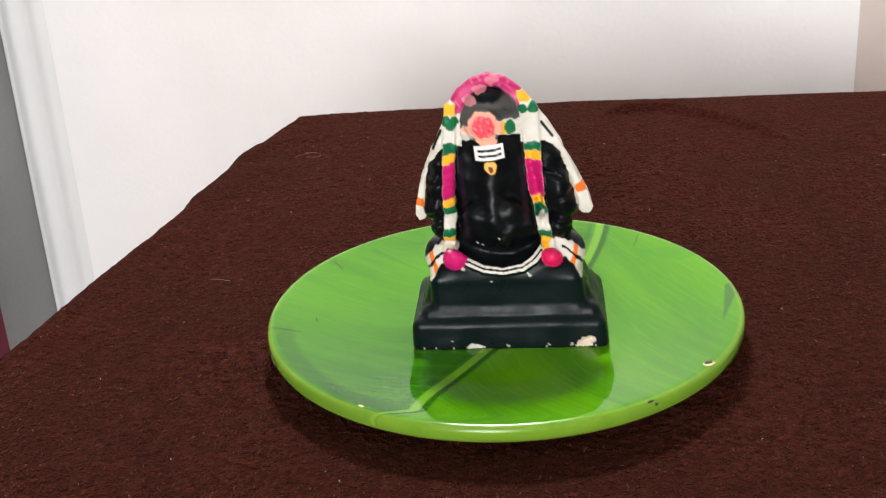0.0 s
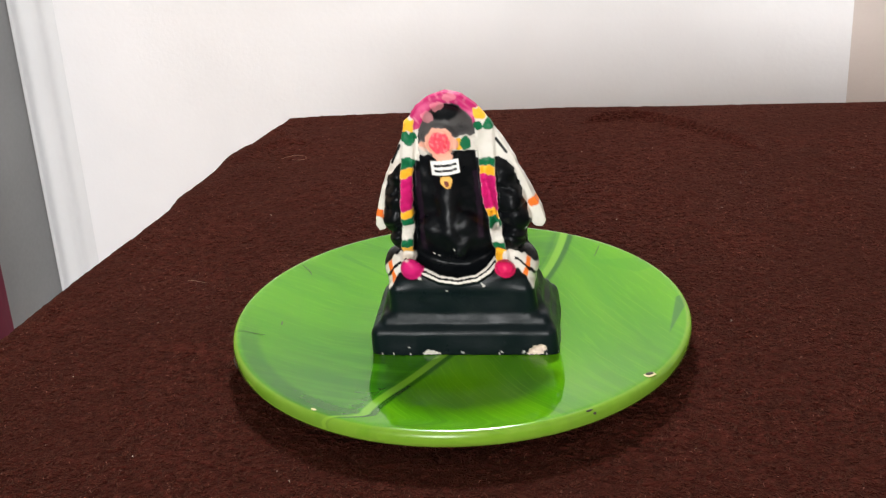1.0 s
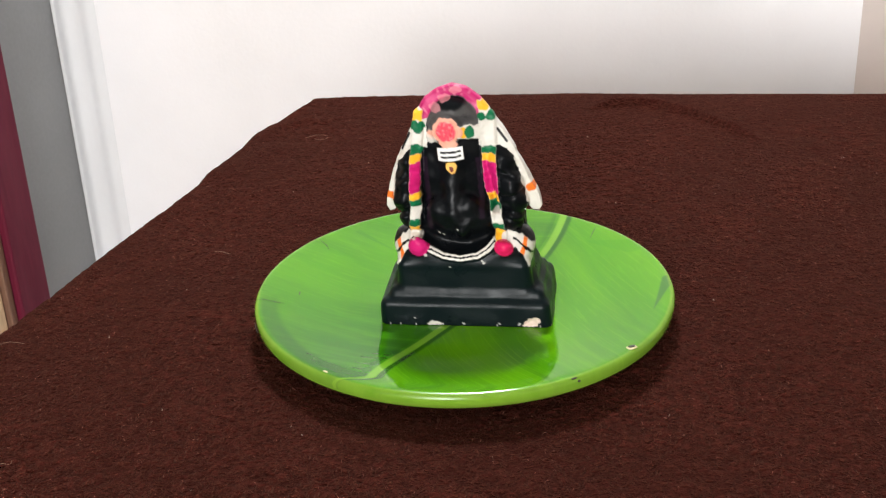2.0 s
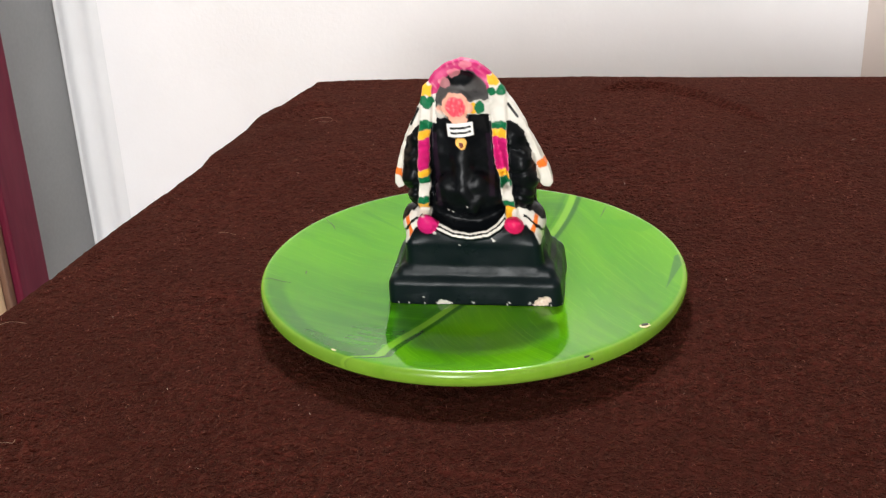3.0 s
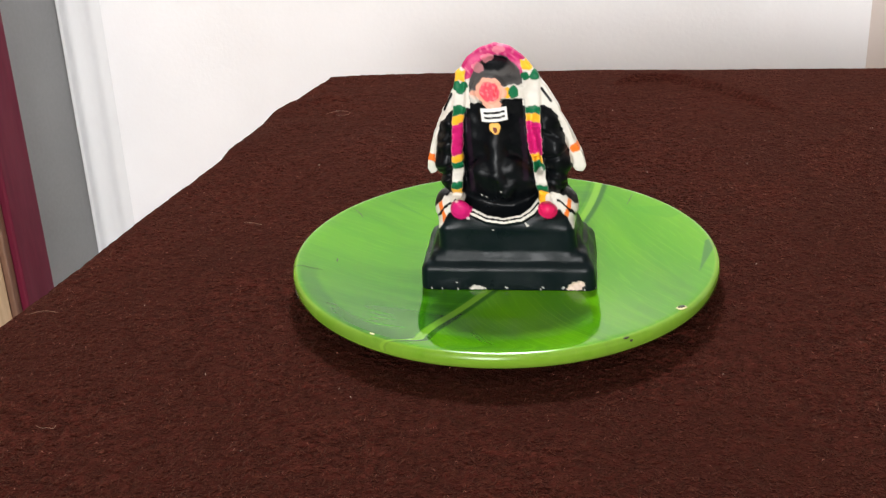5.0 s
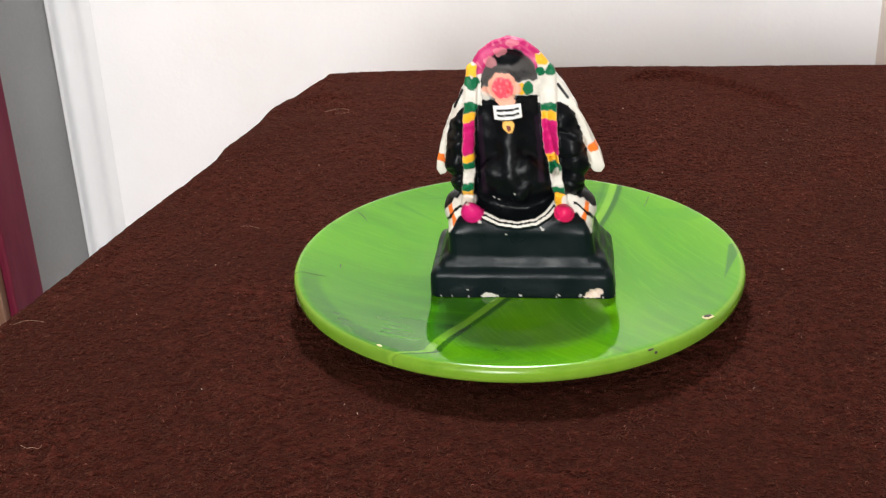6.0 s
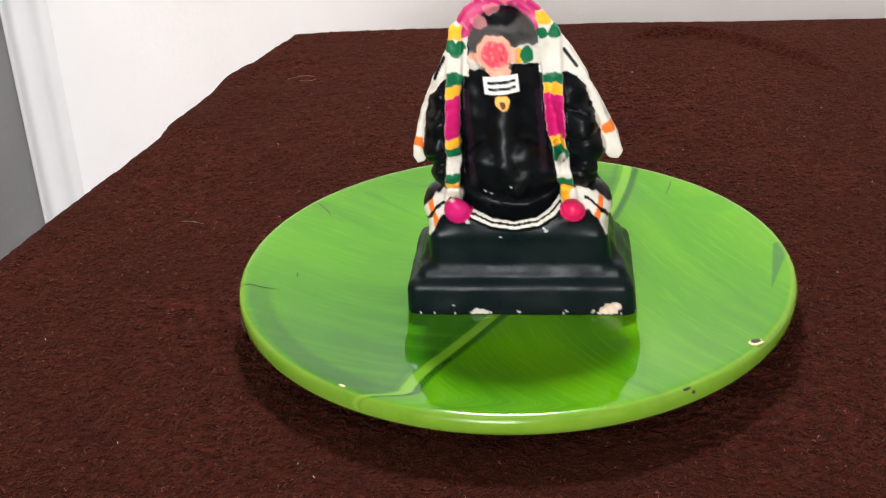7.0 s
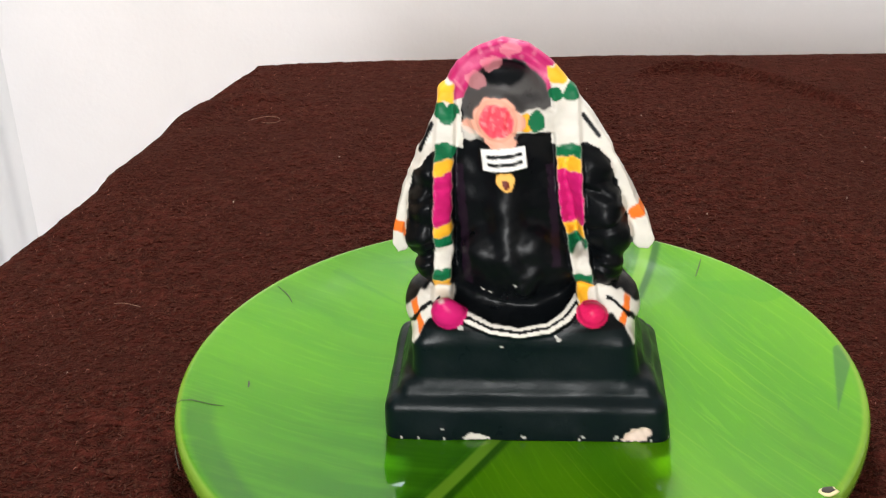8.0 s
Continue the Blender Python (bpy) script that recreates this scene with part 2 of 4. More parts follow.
def table():
    t = thing("table", "wooden table under a brown fleece cloth", "table", at=(0.3, -0.18, R["z0"]))
    inv = Matrix.Translation(-t.location)

    def add(name, *b):
        bm = box(bmesh.new(), *b, 0.004)
        bm.transform(inv)
        part(name, bm, TABLE_WOOD, t)

    add("tabletop", -0.235, RIGHT_X - 0.02, NEAR_Y + 0.02, 0.40, -0.035, -0.006)
    for x in (-0.2, 0.84):
        for y in (-0.82, 0.33):
            add("leg", x, x + 0.05, y, y + 0.05, R["z0"], -0.0355)


table()


def ridge(x, y, pts, width, height, steep=1.0):
    """Height of a soft fold along a line of points; steep narrows its right-hand side."""
    x, y = np.asarray(x, float), np.asarray(y, float)
    best, fade, side = np.full(x.shape, 9.0), np.zeros(x.shape), np.zeros(x.shape)
    n = len(pts) - 1
    for i in range(n):
        (ax, ay), (bx, by) = pts[i], pts[i + 1]
        dx, dy = bx - ax, by - ay
        k = np.clip(((x - ax) * dx + (y - ay) * dy) / (dx * dx + dy * dy), 0, 1)
        d = np.hypot(x - ax - k * dx, y - ay - k * dy)
        s = (i + k) / n
        near = d < best
        best = np.where(near, d, best)
        fade = np.where(near, np.clip(np.minimum(5 * s, 5 * (1 - s)), 0, 1), fade)
        side = np.where(near, dx * (y - ay) - dy * (x - ax), side)
    return height * fade * np.exp(-((best / np.where(side < 0, width * steep, width)) ** 2))


LATTICE = np.random.RandomState(7).uniform(-1, 1, (256, 256))


def grain(x, y, period, shift=0.0):
    """Smooth random relief of about the given period, -1 to 1."""
    u, v = np.asarray(x, float) / period + 100 + shift, np.asarray(y, float) / period + 100 + 1.7 * shift
    i, j = np.floor(u).astype(int), np.floor(v).astype(int)
    a, b = u - i, v - j
    a, b = a * a * (3 - 2 * a), b * b * (3 - 2 * b)
    g = lambda p, q: LATTICE[(i + p) % 256, (j + q) % 256]
    return (g(0, 0) * (1 - a) + g(1, 0) * a) * (1 - b) + (g(0, 1) * (1 - a) + g(1, 1) * a) * b


FOLD_A = [(0.020, 0.398), (0.033, 0.406), (0.056, 0.4135), (0.083, 0.411), (0.109, 0.3935), (0.134, 0.371), (0.157, 0.3465), (0.176, 0.331)]
FOLD_B = [(-0.243, 0.262), (-0.2425, 0.295), (-0.236, 0.318), (-0.221, 0.333), (-0.196, 0.341)]
FOLD_C = [(-0.257, 0.190), (-0.243, 0.207), (-0.229, 0.255), (-0.200, 0.272)]
FOLD_D = [(0.190, 0.341), (0.207, 0.3331), (0.220, 0.321)]


def cloth_height(x, y):
    h = ridge(x, y, FOLD_A, 0.0055, 0.0072, 0.8) + ridge(x, y, FOLD_B, 0.010, 0.0042, 0.6)
    h = h + ridge(x, y, FOLD_C, 0.016, 0.0035) + ridge(x, y, FOLD_D, 0.012, 0.0015)
    out = np.clip((np.hypot(x, y) - 0.09) / 0.06, 0, 1)
    return h + out * 0.0012 * grain(x, y, 0.14)


def pile(x, y):
    """Felted nap: soft low ridges, elongated across. The height, and how much of a ridge it is."""
    wx, wy = x + 0.0018 * grain(x, y, 0.006, 3), y + 0.0016 * grain(x, y, 0.006, 9)
    web = 1 - np.clip(np.abs(grain(wx * 0.66, wy, 0.0034, 21)) * 1.6, 0, 1)
    soft = 0.6 + 0.4 * grain(x, y, 0.05, 41)
    return 0.0012 * soft * web + 0.0004 * grain(x, y, 0.008, 55), np.clip(soft * web, 0, 1)


def grid_object(name, verts, cols, mat):
    """A smooth sheet of quads from rows of points."""
    rows = len(verts) // cols
    i = (np.arange(rows - 1)[:, None] * cols + np.arange(cols - 1)[None, :]).ravel()
    quads = np.stack([i, i + 1, i + cols + 1, i + cols], 1)
    me = bpy.data.meshes.new(name)
    me.vertices.add(len(verts)), me.loops.add(quads.size), me.polygons.add(len(quads))
    me.vertices.foreach_set("co", verts.astype(np.float32).ravel())
    me.loops.foreach_set("vertex_index", quads.astype(np.int32).ravel())
    me.polygons.foreach_set("loop_start", (np.arange(len(quads)) * 4).astype(np.int32))
    me.update(calc_edges=True)
    me.materials.append(mat)
    me.shade_smooth()
    return new(name, me)


def tablecloth():
    """One sheet: flat on the table, rolled over its four edges and hanging down."""
    r = 0.014
    near, far = 0.00086, 0.009
    wide, deep = 1.19, 1.35
    skirt = [0.002, 0.004, 0.006, 0.008, 0.010, 0.012, 0.014, 0.016, 0.018, 0.021, 0.025, 0.03, 0.05, 0.09, 0.15, 0.22, 0.3]
    us = np.array([-s for s in reversed(skirt)] + list(np.arange(0, 0.70, near)) + list(np.arange(0.70, wide, far)) + [wide + s for s in skirt])
    vs = np.array([-s for s in reversed(skirt)] + list(np.arange(0, 0.46, far)) + list(np.arange(0.46, deep, near)) + [deep + s for s in skirt])
    u, v = np.meshgrid(us, vs)
    u, v = u.ravel(), v.ravel()
    su, sv = np.maximum(np.maximum(-u, u - wide), 0), np.maximum(np.maximum(-v, v - deep), 0)
    cu, cv = np.clip(u, 0, wide) / wide, np.clip(v, 0, deep) / deep
    y = NEAR_Y + cv * (0.4375 - NEAR_Y)
    x0 = EDGE_X(y) + r
    x = x0 + cu * (RIGHT_X - x0)
    y = y + cv * (EDGE_Y(x) - 0.4515)

    def roll(s):
        """How far out and down a strip lies that hangs s over an edge."""
        q = r * math.pi / 2
        a = np.minimum(s, q) / r
        return r * np.sin(a), r * (1 - np.cos(a)) + np.maximum(s - q, 0)

    ou, du = roll(su)
    ov, dv = roll(sv)
    px, py = x + np.where(u > 1, ou, -ou), y + np.where(v > 1, ov, -ov)
    # the far corner is rounded off
    back = EDGE_Y(x) - 0.014 - y
    corner = (cv > 0.9) & (cu < 0.1)
    a, b = np.clip((0.09 - (x - x0)) / 0.09, 0, 1), np.clip((0.09 - back) / 0.09, 0, 1)
    py = py - np.where(corner, 0.007 * a * a * b, 0)
    px = px + np.where(corner, 0.004 * a * b * b, 0)
    k = np.maximum(su, sv)
    wave = 0.004 * np.sin(px * 37 + py * 29) * np.minimum(1, k / 0.05)
    calm = np.clip((y - 0.30) / 0.13, 0, 1) * np.clip((x + 0.2) / 0.1, 0, 1)
    nap, ridge_tone = pile(px, py)
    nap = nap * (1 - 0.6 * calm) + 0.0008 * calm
    px = px + np.where(su > sv, wave, 0) - np.where(su > 0, pile(py + 3, k)[0], 0) * np.sin(np.minimum(su / r, 1.57))
    py = py + np.where(sv >= su, wave, 0) + np.where(sv > 0, 0.4 * pile(x + 5, k)[0], 0) * np.sin(np.minimum(sv / r, 1.57))
    z = cloth_height(x, y) + nap - 0.0012 - np.maximum(du, dv)
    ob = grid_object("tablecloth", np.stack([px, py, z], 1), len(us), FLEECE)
    # ridge amount kept to tint the cloth, standing in for light on ridges
    ob.data.attributes.new("nap", "FLOAT", "POINT").data.foreach_set("value", (ridge_tone * (1 - 0.35 * calm) + 0.2 * calm).astype(np.float32))
    return tagged(ob, "dark brown pilled fleece cloth spread over a table", "tablecloth")


tablecloth()


# ---- the leaf-print plate ----
RIB = radians(-22.3)  # turn of the leaf's midrib from the y axis
RIB_AT = (0.0100, 0.0)


def leaf_print():
    m = material("leaf_print_melamine", (0.12, 0.35, 0.01), 0.06)
    n = Nodes(m)
    c = n.coords()
    sep = n.add("SeparateXYZ", {}, i_0=c)
    x, y = sep.outputs[0], sep.outputs[1]
    bend = n.math("MULTIPLY", n.math("POWER", n.math("MAXIMUM", n.math("SUBTRACT", -0.108, y), 0.0), 2.0), 200.0)
    bend = n.math("MULTIPLY_ADD", n.math("POWER", n.math("MAXIMUM", n.math("SUBTRACT", -0.055, y), 0.0), 2.0), -3.9, bend)
    bend = n.math("MULTIPLY_ADD", n.math("POWER", n.math("MAXIMUM", n.math("SUBTRACT", y, 0.05), 0.0), 2.0), 3.0, bend)
    xr = n.math("ADD", n.math("SUBTRACT", x, RIB_AT[0]), bend)
    ca, sa = math.cos(RIB), math.sin(RIB)
    # v across the midrib (to the right positive), u along it (away positive)
    v = n.math("ADD", n.math("MULTIPLY", xr, ca), n.math("MULTIPLY", y, sa))
    u = n.math("ADD", n.math("MULTIPLY", xr, -sa), n.math("MULTIPLY", y, ca))
    av = n.math("ABSOLUTE", v)
    wob = n.noise(c, 14.0, 3)
    side = n.ramp(v, -0.002, 0.002)
    # side veins leave the midrib forwards and run out in long shallow arcs
    lead = n.ramp(v, -0.002, 0.002, 0.45, 0.95)
    slant = n.math("ADD", n.math("MULTIPLY", av, lead), n.math("MULTIPLY", n.math("MULTIPLY", av, av), -1.2))
    phase = n.math("ADD", n.math("ADD", u, slant), n.math("MULTIPLY", wob, 0.010))
    comb = n.add("CombineXYZ", {}, i_0=phase, i_1=n.math("MULTIPLY", v, 0.10), i_2=n.math("MULTIPLY", side, 3.0)).outputs[0]
    fine = n.noise(comb, 420.0, 3, 0.6)
    band = n.noise(comb, 75.0, 3, 0.55)
    broad = n.noise(comb, 22.0, 2, 0.5)
    right_col = n.mix(n.ramp(broad, 0.35, 0.65), (0.0531, 0.1988, 0.0015), (0.0761, 0.2413, 0.0022))
    left_col = n.mix(n.ramp(broad, 0.32, 0.68), (0.0459, 0.1784, 0.0022), (0.0675, 0.2276, 0.0030))
    col = n.mix(side, left_col, right_col)
    col = n.mix(n.ramp(band, 0.45, 0.7, 0.0, 0.3), col, (0.0359, 0.1745, 0.0030))
    col = n.mix(n.ramp(fine, 0.5, 0.72, 0.0, 0.28), col, (0.1078, 0.3263, 0.0060))
    # fine raised side veins at nearly even steps
    straight = n.math("ADD", u, n.math("MULTIPLY", av, n.ramp(v, -0.002, 0.002, 0.35, 0.68)))
    step_v = n.math("FRACT", n.math("MULTIPLY_ADD", straight, 1 / 0.0052, n.math("MULTIPLY", n.noise(c, 25.0, 2), 1.1)))
    line = n.ramp(n.math("ABSOLUTE", n.math("SUBTRACT", step_v, 0.5)), 0.12, 0.02)
    line = n.math("MULTIPLY", n.math("MULTIPLY", line, n.ramp(n.noise(comb, 120.0, 2), 0.42, 0.62)), n.ramp(v, -0.002, 0.002, 0.15, 0.4))
    col = n.mix(line, col, (0.1185, 0.2884, 0.0090))
    # dark furrows of the leaf near its outer edges
    r = n.math("SQRT", n.math("ADD", n.math("MULTIPLY", x, x), n.math("MULTIPLY", y, y)))
    wave = n.noise(comb, 34.0, 2, 0.5, 1.2)
    outer = n.math("MULTIPLY", n.ramp(r, 0.072, 0.112), n.ramp(wave, 0.52, 0.62))
    col = n.mix(n.math("MULTIPLY", outer, 0.22), col, (0.0144, 0.0759, 0.0060))
    # the leaf's left half is deeper green towards its base
    deep = n.math("MULTIPLY", n.math("MULTIPLY", n.ramp(v, -0.11, -0.015), n.ramp(v, 0.001, -0.004)), n.ramp(u, 0.045, -0.05))
    col = n.mix(n.math("MULTIPLY", deep, 0.72), col, n.mix(n.ramp(band, 0.4, 0.65), (0.0114, 0.0949, 0.0022), (0.0323, 0.1594, 0.0030)))
    # midrib: a pale raised band with a dark line on its right
    pale = n.math("MULTIPLY", n.ramp(v, -0.0046, -0.003), n.ramp(v, 0.0016, 0.0004))
    dark = n.math("MULTIPLY", n.ramp(v, 0.0, 0.0016), n.ramp(v, 0.0052, 0.0028))
    dark2 = n.math("MULTIPLY", n.ramp(v, -0.0105, -0.0065), n.ramp(v, -0.0052, -0.0064))
    col = n.mix(n.math("MULTIPLY", pale, 0.8), col, (0.1436, 0.3263, 0.0187))
    col = n.mix(n.math("MULTIPLY", dark, 0.8), col, (0.0086, 0.0646, 0.0022))
    col = n.mix(n.math("MULTIPLY", dark2, 0.35), col, (0.0144, 0.0910, 0.0030))
    # darker wedge along the leaf's margin on the front left wall, a pointed dark fleck on the right
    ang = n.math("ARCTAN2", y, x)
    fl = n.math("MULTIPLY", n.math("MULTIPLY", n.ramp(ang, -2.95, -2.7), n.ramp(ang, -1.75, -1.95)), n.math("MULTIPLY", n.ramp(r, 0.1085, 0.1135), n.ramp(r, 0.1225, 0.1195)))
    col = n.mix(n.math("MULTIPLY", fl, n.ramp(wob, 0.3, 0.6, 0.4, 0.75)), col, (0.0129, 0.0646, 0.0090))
    def streak(ax, ay, bx, by, width):
        """A pointed fleck laid into the print, widest at its first end."""
        dx, dy = bx - ax, by - ay
        t = n.math("MULTIPLY", n.math("ADD", n.math("MULTIPLY", n.math("SUBTRACT", x, ax), dx), n.math("MULTIPLY", n.math("SUBTRACT", y, ay), dy)), 1 / (dx * dx + dy * dy), clamp=True)
        qx = n.math("SUBTRACT", n.math("SUBTRACT", x, ax), n.math("MULTIPLY", t, dx))
        qy = n.math("SUBTRACT", n.math("SUBTRACT", y, ay), n.math("MULTIPLY", t, dy))
        d = n.math("SQRT", n.math("ADD", n.math("MULTIPLY", qx, qx), n.math("MULTIPLY", qy, qy)))
        w = n.math("MULTIPLY_ADD", t, -width, width)
        return n.ramp(n.math("SUBTRACT", w, d), -0.0004, 0.0008)

    col = n.mix(n.math("MULTIPLY", streak(0.1190, 0.030, 0.1135, -0.0115, 0.0040), 0.65), col, (0.0216, 0.0835, 0.0226))
    col = n.mix(n.math("MULTIPLY", streak(-0.088, 0.070, -0.045, 0.052, 0.0022), 0.30), col, (0.0216, 0.1214, 0.0076))
    col = n.mix(n.math("MULTIPLY", streak(-0.030, 0.098, -0.075, 0.080, 0.0030), 0.35), col, (0.0216, 0.1214, 0.0076))
    # reflection-free patch at the right back, put into the colour as deeper green
    col = n.mix(n.math("MULTIPLY", streak(0.092, 0.074, 0.060, 0.084, 0.008), 0.35), col, (0.0359, 0.1822, 0.0030))
    # yellow-green moulded rim
    rim = n.ramp(n.math("ADD", r, n.math("MULTIPLY", wob, 0.002)), 0.1226, 0.1242)
    z = sep.outputs[2]
    under = n.ramp(z, 0.0132, 0.0120)
    blot = n.noise(c, 60.0, 4)
    rimcol = n.mix(n.ramp(blot, 0.45, 0.75), (0.1771, 0.2845, 0.0333), (0.1346, 0.2471, 0.0185))
    col = n.mix(n.math("MULTIPLY", rim, 0.6), col, rimcol)
    col = n.mix(n.math("MULTIPLY", under, n.ramp(r, 0.116, 0.119)), col, (0.1416, 0.2471, 0.0222))
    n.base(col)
    smear = n.noise(c, 30.0, 4, 0.6, 0.6)
    n.rough(n.math("MULTIPLY_ADD", rim, 0.12, n.ramp(smear, 0.35, 0.75, 0.035, 0.11)))
    n.normal(n.bump(n.noise(c, 18.0, 2), 0.0012, 0.25))
    n.b.inputs["Specular IOR Level"].default_value = 0.30
    return m


LEAF = leaf_print()
CHIP = material("bare_chipped_edge", (0.55, 0.47, 0.25), 0.7)
CHIP_DARK = material("dirty_chip", (0.025, 0.018, 0.01), 0.8)


def plate():
    profile = [(0.0, 0.0070), (0.03, 0.0070), (0.054, 0.0070), (0.062, 0.0073), (0.070, 0.0081), (0.080, 0.0098), (0.089, 0.0116), (0.098, 0.0136), (0.106, 0.0154), (0.112, 0.0167), (0.1165, 0.0176), (0.1196, 0.0182), (0.1214, 0.0184),
               (0.1230, 0.0183), (0.1240, 0.0178), (0.1247, 0.0168), (0.1251, 0.0154), (0.1250, 0.0139), (0.1248, 0.0120), (0.1238, 0.0103), (0.1212, 0.0093), (0.117, 0.0073), (0.108, 0.0052),
               (0.092, 0.0040), (0.08, 0.0034), (0.076, 0.0032), (0.075, 0.0006), (0.073, 0.0002), (0.071, 0.0006), (0.07, 0.003), (0.04, 0.003), (0.0, 0.003)]
    n = 192
    verts, faces = [], []
    for r, z in profile:
        for i in range(n):
            a = 2 * math.pi * i / n
            verts.append((max(r, 1e-5) * math.cos(a), max(r, 1e-5) * math.sin(a), z))
    for k in range(len(profile) - 1):
        for i in range(n):
            j = (i + 1) % n
            faces.append((k * n + i, (k + 1) * n + i, (k + 1) * n + j, k * n + j))
    ob = mesh_part("plate", [(x, y, z) for x, y, z in verts], [f[::-1] for f in faces], LEAF)
    tagged(ob, "glossy green banana-leaf print melamine plate with chipped rim", "plate")
    ob.location = (0, 0, 0.0008)

    def chip(angle, r, z, size, dark, name, label):
        bm = bmesh.new()
        bmesh.ops.create_icosphere(bm, subdivisions=2, radius=1.0)
        rnd = random.Random(int(angle * 100))
        for v in bm.verts:
            v.co = v.co * (1 + rnd.uniform(-0.16, 0.16))
        bm.transform(Matrix.Translation((r * math.cos(angle), r * math.sin(angle), z)) @ Euler((0, radians(-14), angle)).to_matrix().to_4x4().copy() @ Matrix.Diagonal((size[0], size[1], size[2], 1)))
        part(name, bm, CHIP_DARK if dark else CHIP, ob, label, True)

    a = math.atan2(-0.0592, 0.1098)
    chip(a, 0.1208, 0.0183, (0.0032, 0.0030, 0.0006), False, "chip", "bare pale chip in the rim")
    chip(a + 0.002, 0.1207, 0.0188, (0.0020, 0.0019, 0.0005), True, "chip", "dark hole in the chipped rim")
    chip(-0.862, 0.1238, 0.0178, (0.0008, 0.0019, 0.0005), True, "chip", "dark nick in the rim edge")
    chip(-0.842, 0.1248, 0.0160, (0.0005, 0.0010, 0.0007), True, "chip", "dark nick in the rim edge")
    chip(-1.99, 0.1215, 0.0184, (0.0008, 0.0018, 0.0004), False, "chip", "pale worn spot on the rim")
    def crack(points, width, name="crack"):
        """A thin dark craze line lying on the plate's upper face."""
        def top(r):
            return float(np.interp(r, [p[0] for p in profile[:16]], [p[1] for p in profile[:16]]))

        bm = bmesh.new()
        rows = []
        for k, (x, y) in enumerate(points):
            q = points[min(k + 1, len(points) - 1)], points[max(k - 1, 0)]
            d = Vector((q[0][0] - q[1][0], q[0][1] - q[1][1])).normalized()
            w = width * (0.35 + 0.65 * math.sin(math.pi * (k + 0.6) / (len(points) + 0.2)))
            z = top(math.hypot(x, y)) + 0.0002
            rows.append([bm.verts.new((x - d.y * w, y + d.x * w, z)), bm.verts.new((x, y, z + 0.0001)), bm.verts.new((x + d.y * w, y - d.x * w, z))])
        for a, b in zip(rows[:-1], rows[1:]):
            bm.faces.new((a[0], a[1], b[1], b[0])), bm.faces.new((a[1], a[2], b[2], b[1]))
        part(name, bm, CHIP_DARK, ob, "thin dark craze line")

    crack([(-0.1195, -0.0400), (-0.1165, -0.0378), (-0.1130, -0.0366), (-0.1060, -0.0365), (-0.1015, -0.0355)], 0.00022)
    crack([(-0.1088, 0.0505), (-0.1045, 0.0475), (-0.1020, 0.0450), (-0.0999, 0.0418)], 0.0002)
    crack([(0.0664, 0.0990), (0.0655, 0.0927), (0.0644, 0.0865)], 0.0002)
    crack([(-0.0989, -0.0160), (-0.0984, -0.0175), (-0.0978, -0.0200)], 0.00035)
    crack([(-0.1085, -0.0640), (-0.1060, -0.0690), (-0.1025, -0.0750)], 0.00018)
    return ob


plate()


# ---- the painted statuette: one mesh from a smooth solid, painted by place ----
def surface_nets(f, origin, h):
    """A quad mesh of the zero level of a field on a grid."""
    ins = f < 0
    nx, ny, nz = f.shape
    corner = [(i, j, k) for i in (0, 1) for j in (0, 1) for k in (0, 1)]

    def at(a, c):
        return a[c[0]:nx - 1 + c[0], c[1]:ny - 1 + c[1], c[2]:nz - 1 + c[2]]

    count = sum(at(ins, c).astype(np.int8) for c in corner)
    cell = np.argwhere((count > 0) & (count < 8))
    total, hits = np.zeros((len(cell), 3)), np.zeros(len(cell))
    for a in corner:
        for ax in range(3):
            if a[ax]:
                continue
            b = list(a)
            b[ax] = 1
            fa = f[tuple((cell + a).T)]
            fb = f[tuple((cell + b).T)]
            cross = (fa < 0) != (fb < 0)
            t = np.where(cross, fa / np.where(cross, fa - fb, 1.0), 0.0)
            p = np.tile(np.array(a, float), (len(cell), 1))
            p[:, ax] = t
            total += p * cross[:, None]
            hits += cross
    verts = (cell + total / hits[:, None]) * h + origin
    index = -np.ones((nx - 1, ny - 1, nz - 1), int)
    index[tuple(cell.T)] = np.arange(len(cell))
    quads = []
    for ax in range(3):
        o1, o2 = [(1, 2), (2, 0), (0, 1)][ax]
        lo = [slice(None)] * 3
        hi = [slice(None)] * 3
        lo[ax], hi[ax] = slice(0, -1), slice(1, None)
        e = np.argwhere(ins[tuple(lo)] != ins[tuple(hi)])
        e = e[(e[:, o1] > 0) & (e[:, o2] > 0) & (e[:, o1] < f.shape[o1] - 1) & (e[:, o2] < f.shape[o2] - 1)]
        flip = ins[tuple(e.T)]
        d1, d2 = np.eye(3, dtype=int)[o1], np.eye(3, dtype=int)[o2]
        q = np.stack([index[tuple((e - d1 - d2).T)], index[tuple((e - d2).T)], index[tuple(e.T)], index[tuple((e - d1).T)]], 1)
        quads.append(np.where(flip[:, None], q, q[:, ::-1]))
    return verts, np.concatenate(quads)


def smin(a, b, k):
    t = np.clip(0.5 + 0.5 * (b - a) / k, 0, 1)
    return b + (a - b) * t - k * t * (1 - t)


def step(a, b, v):
    t = np.clip((v - a) / (b - a), 0, 1)
    return t * t * (3 - 2 * t)


def line_2d(x, z, pts):
    """Distance to a line through points."""
    best = np.full(np.broadcast(x, z).shape, 1e3)
    for (ax, az), (bx, bz) in zip(pts[:-1], pts[1:]):
        dx, dz = bx - ax, bz - az
        t = np.clip(((x - ax) * dx + (z - az) * dz) / (dx * dx + dz * dz), 0, 1)
        best = np.minimum(best, np.hypot(x - ax - t * dx, z - az - t * dz))
    return best


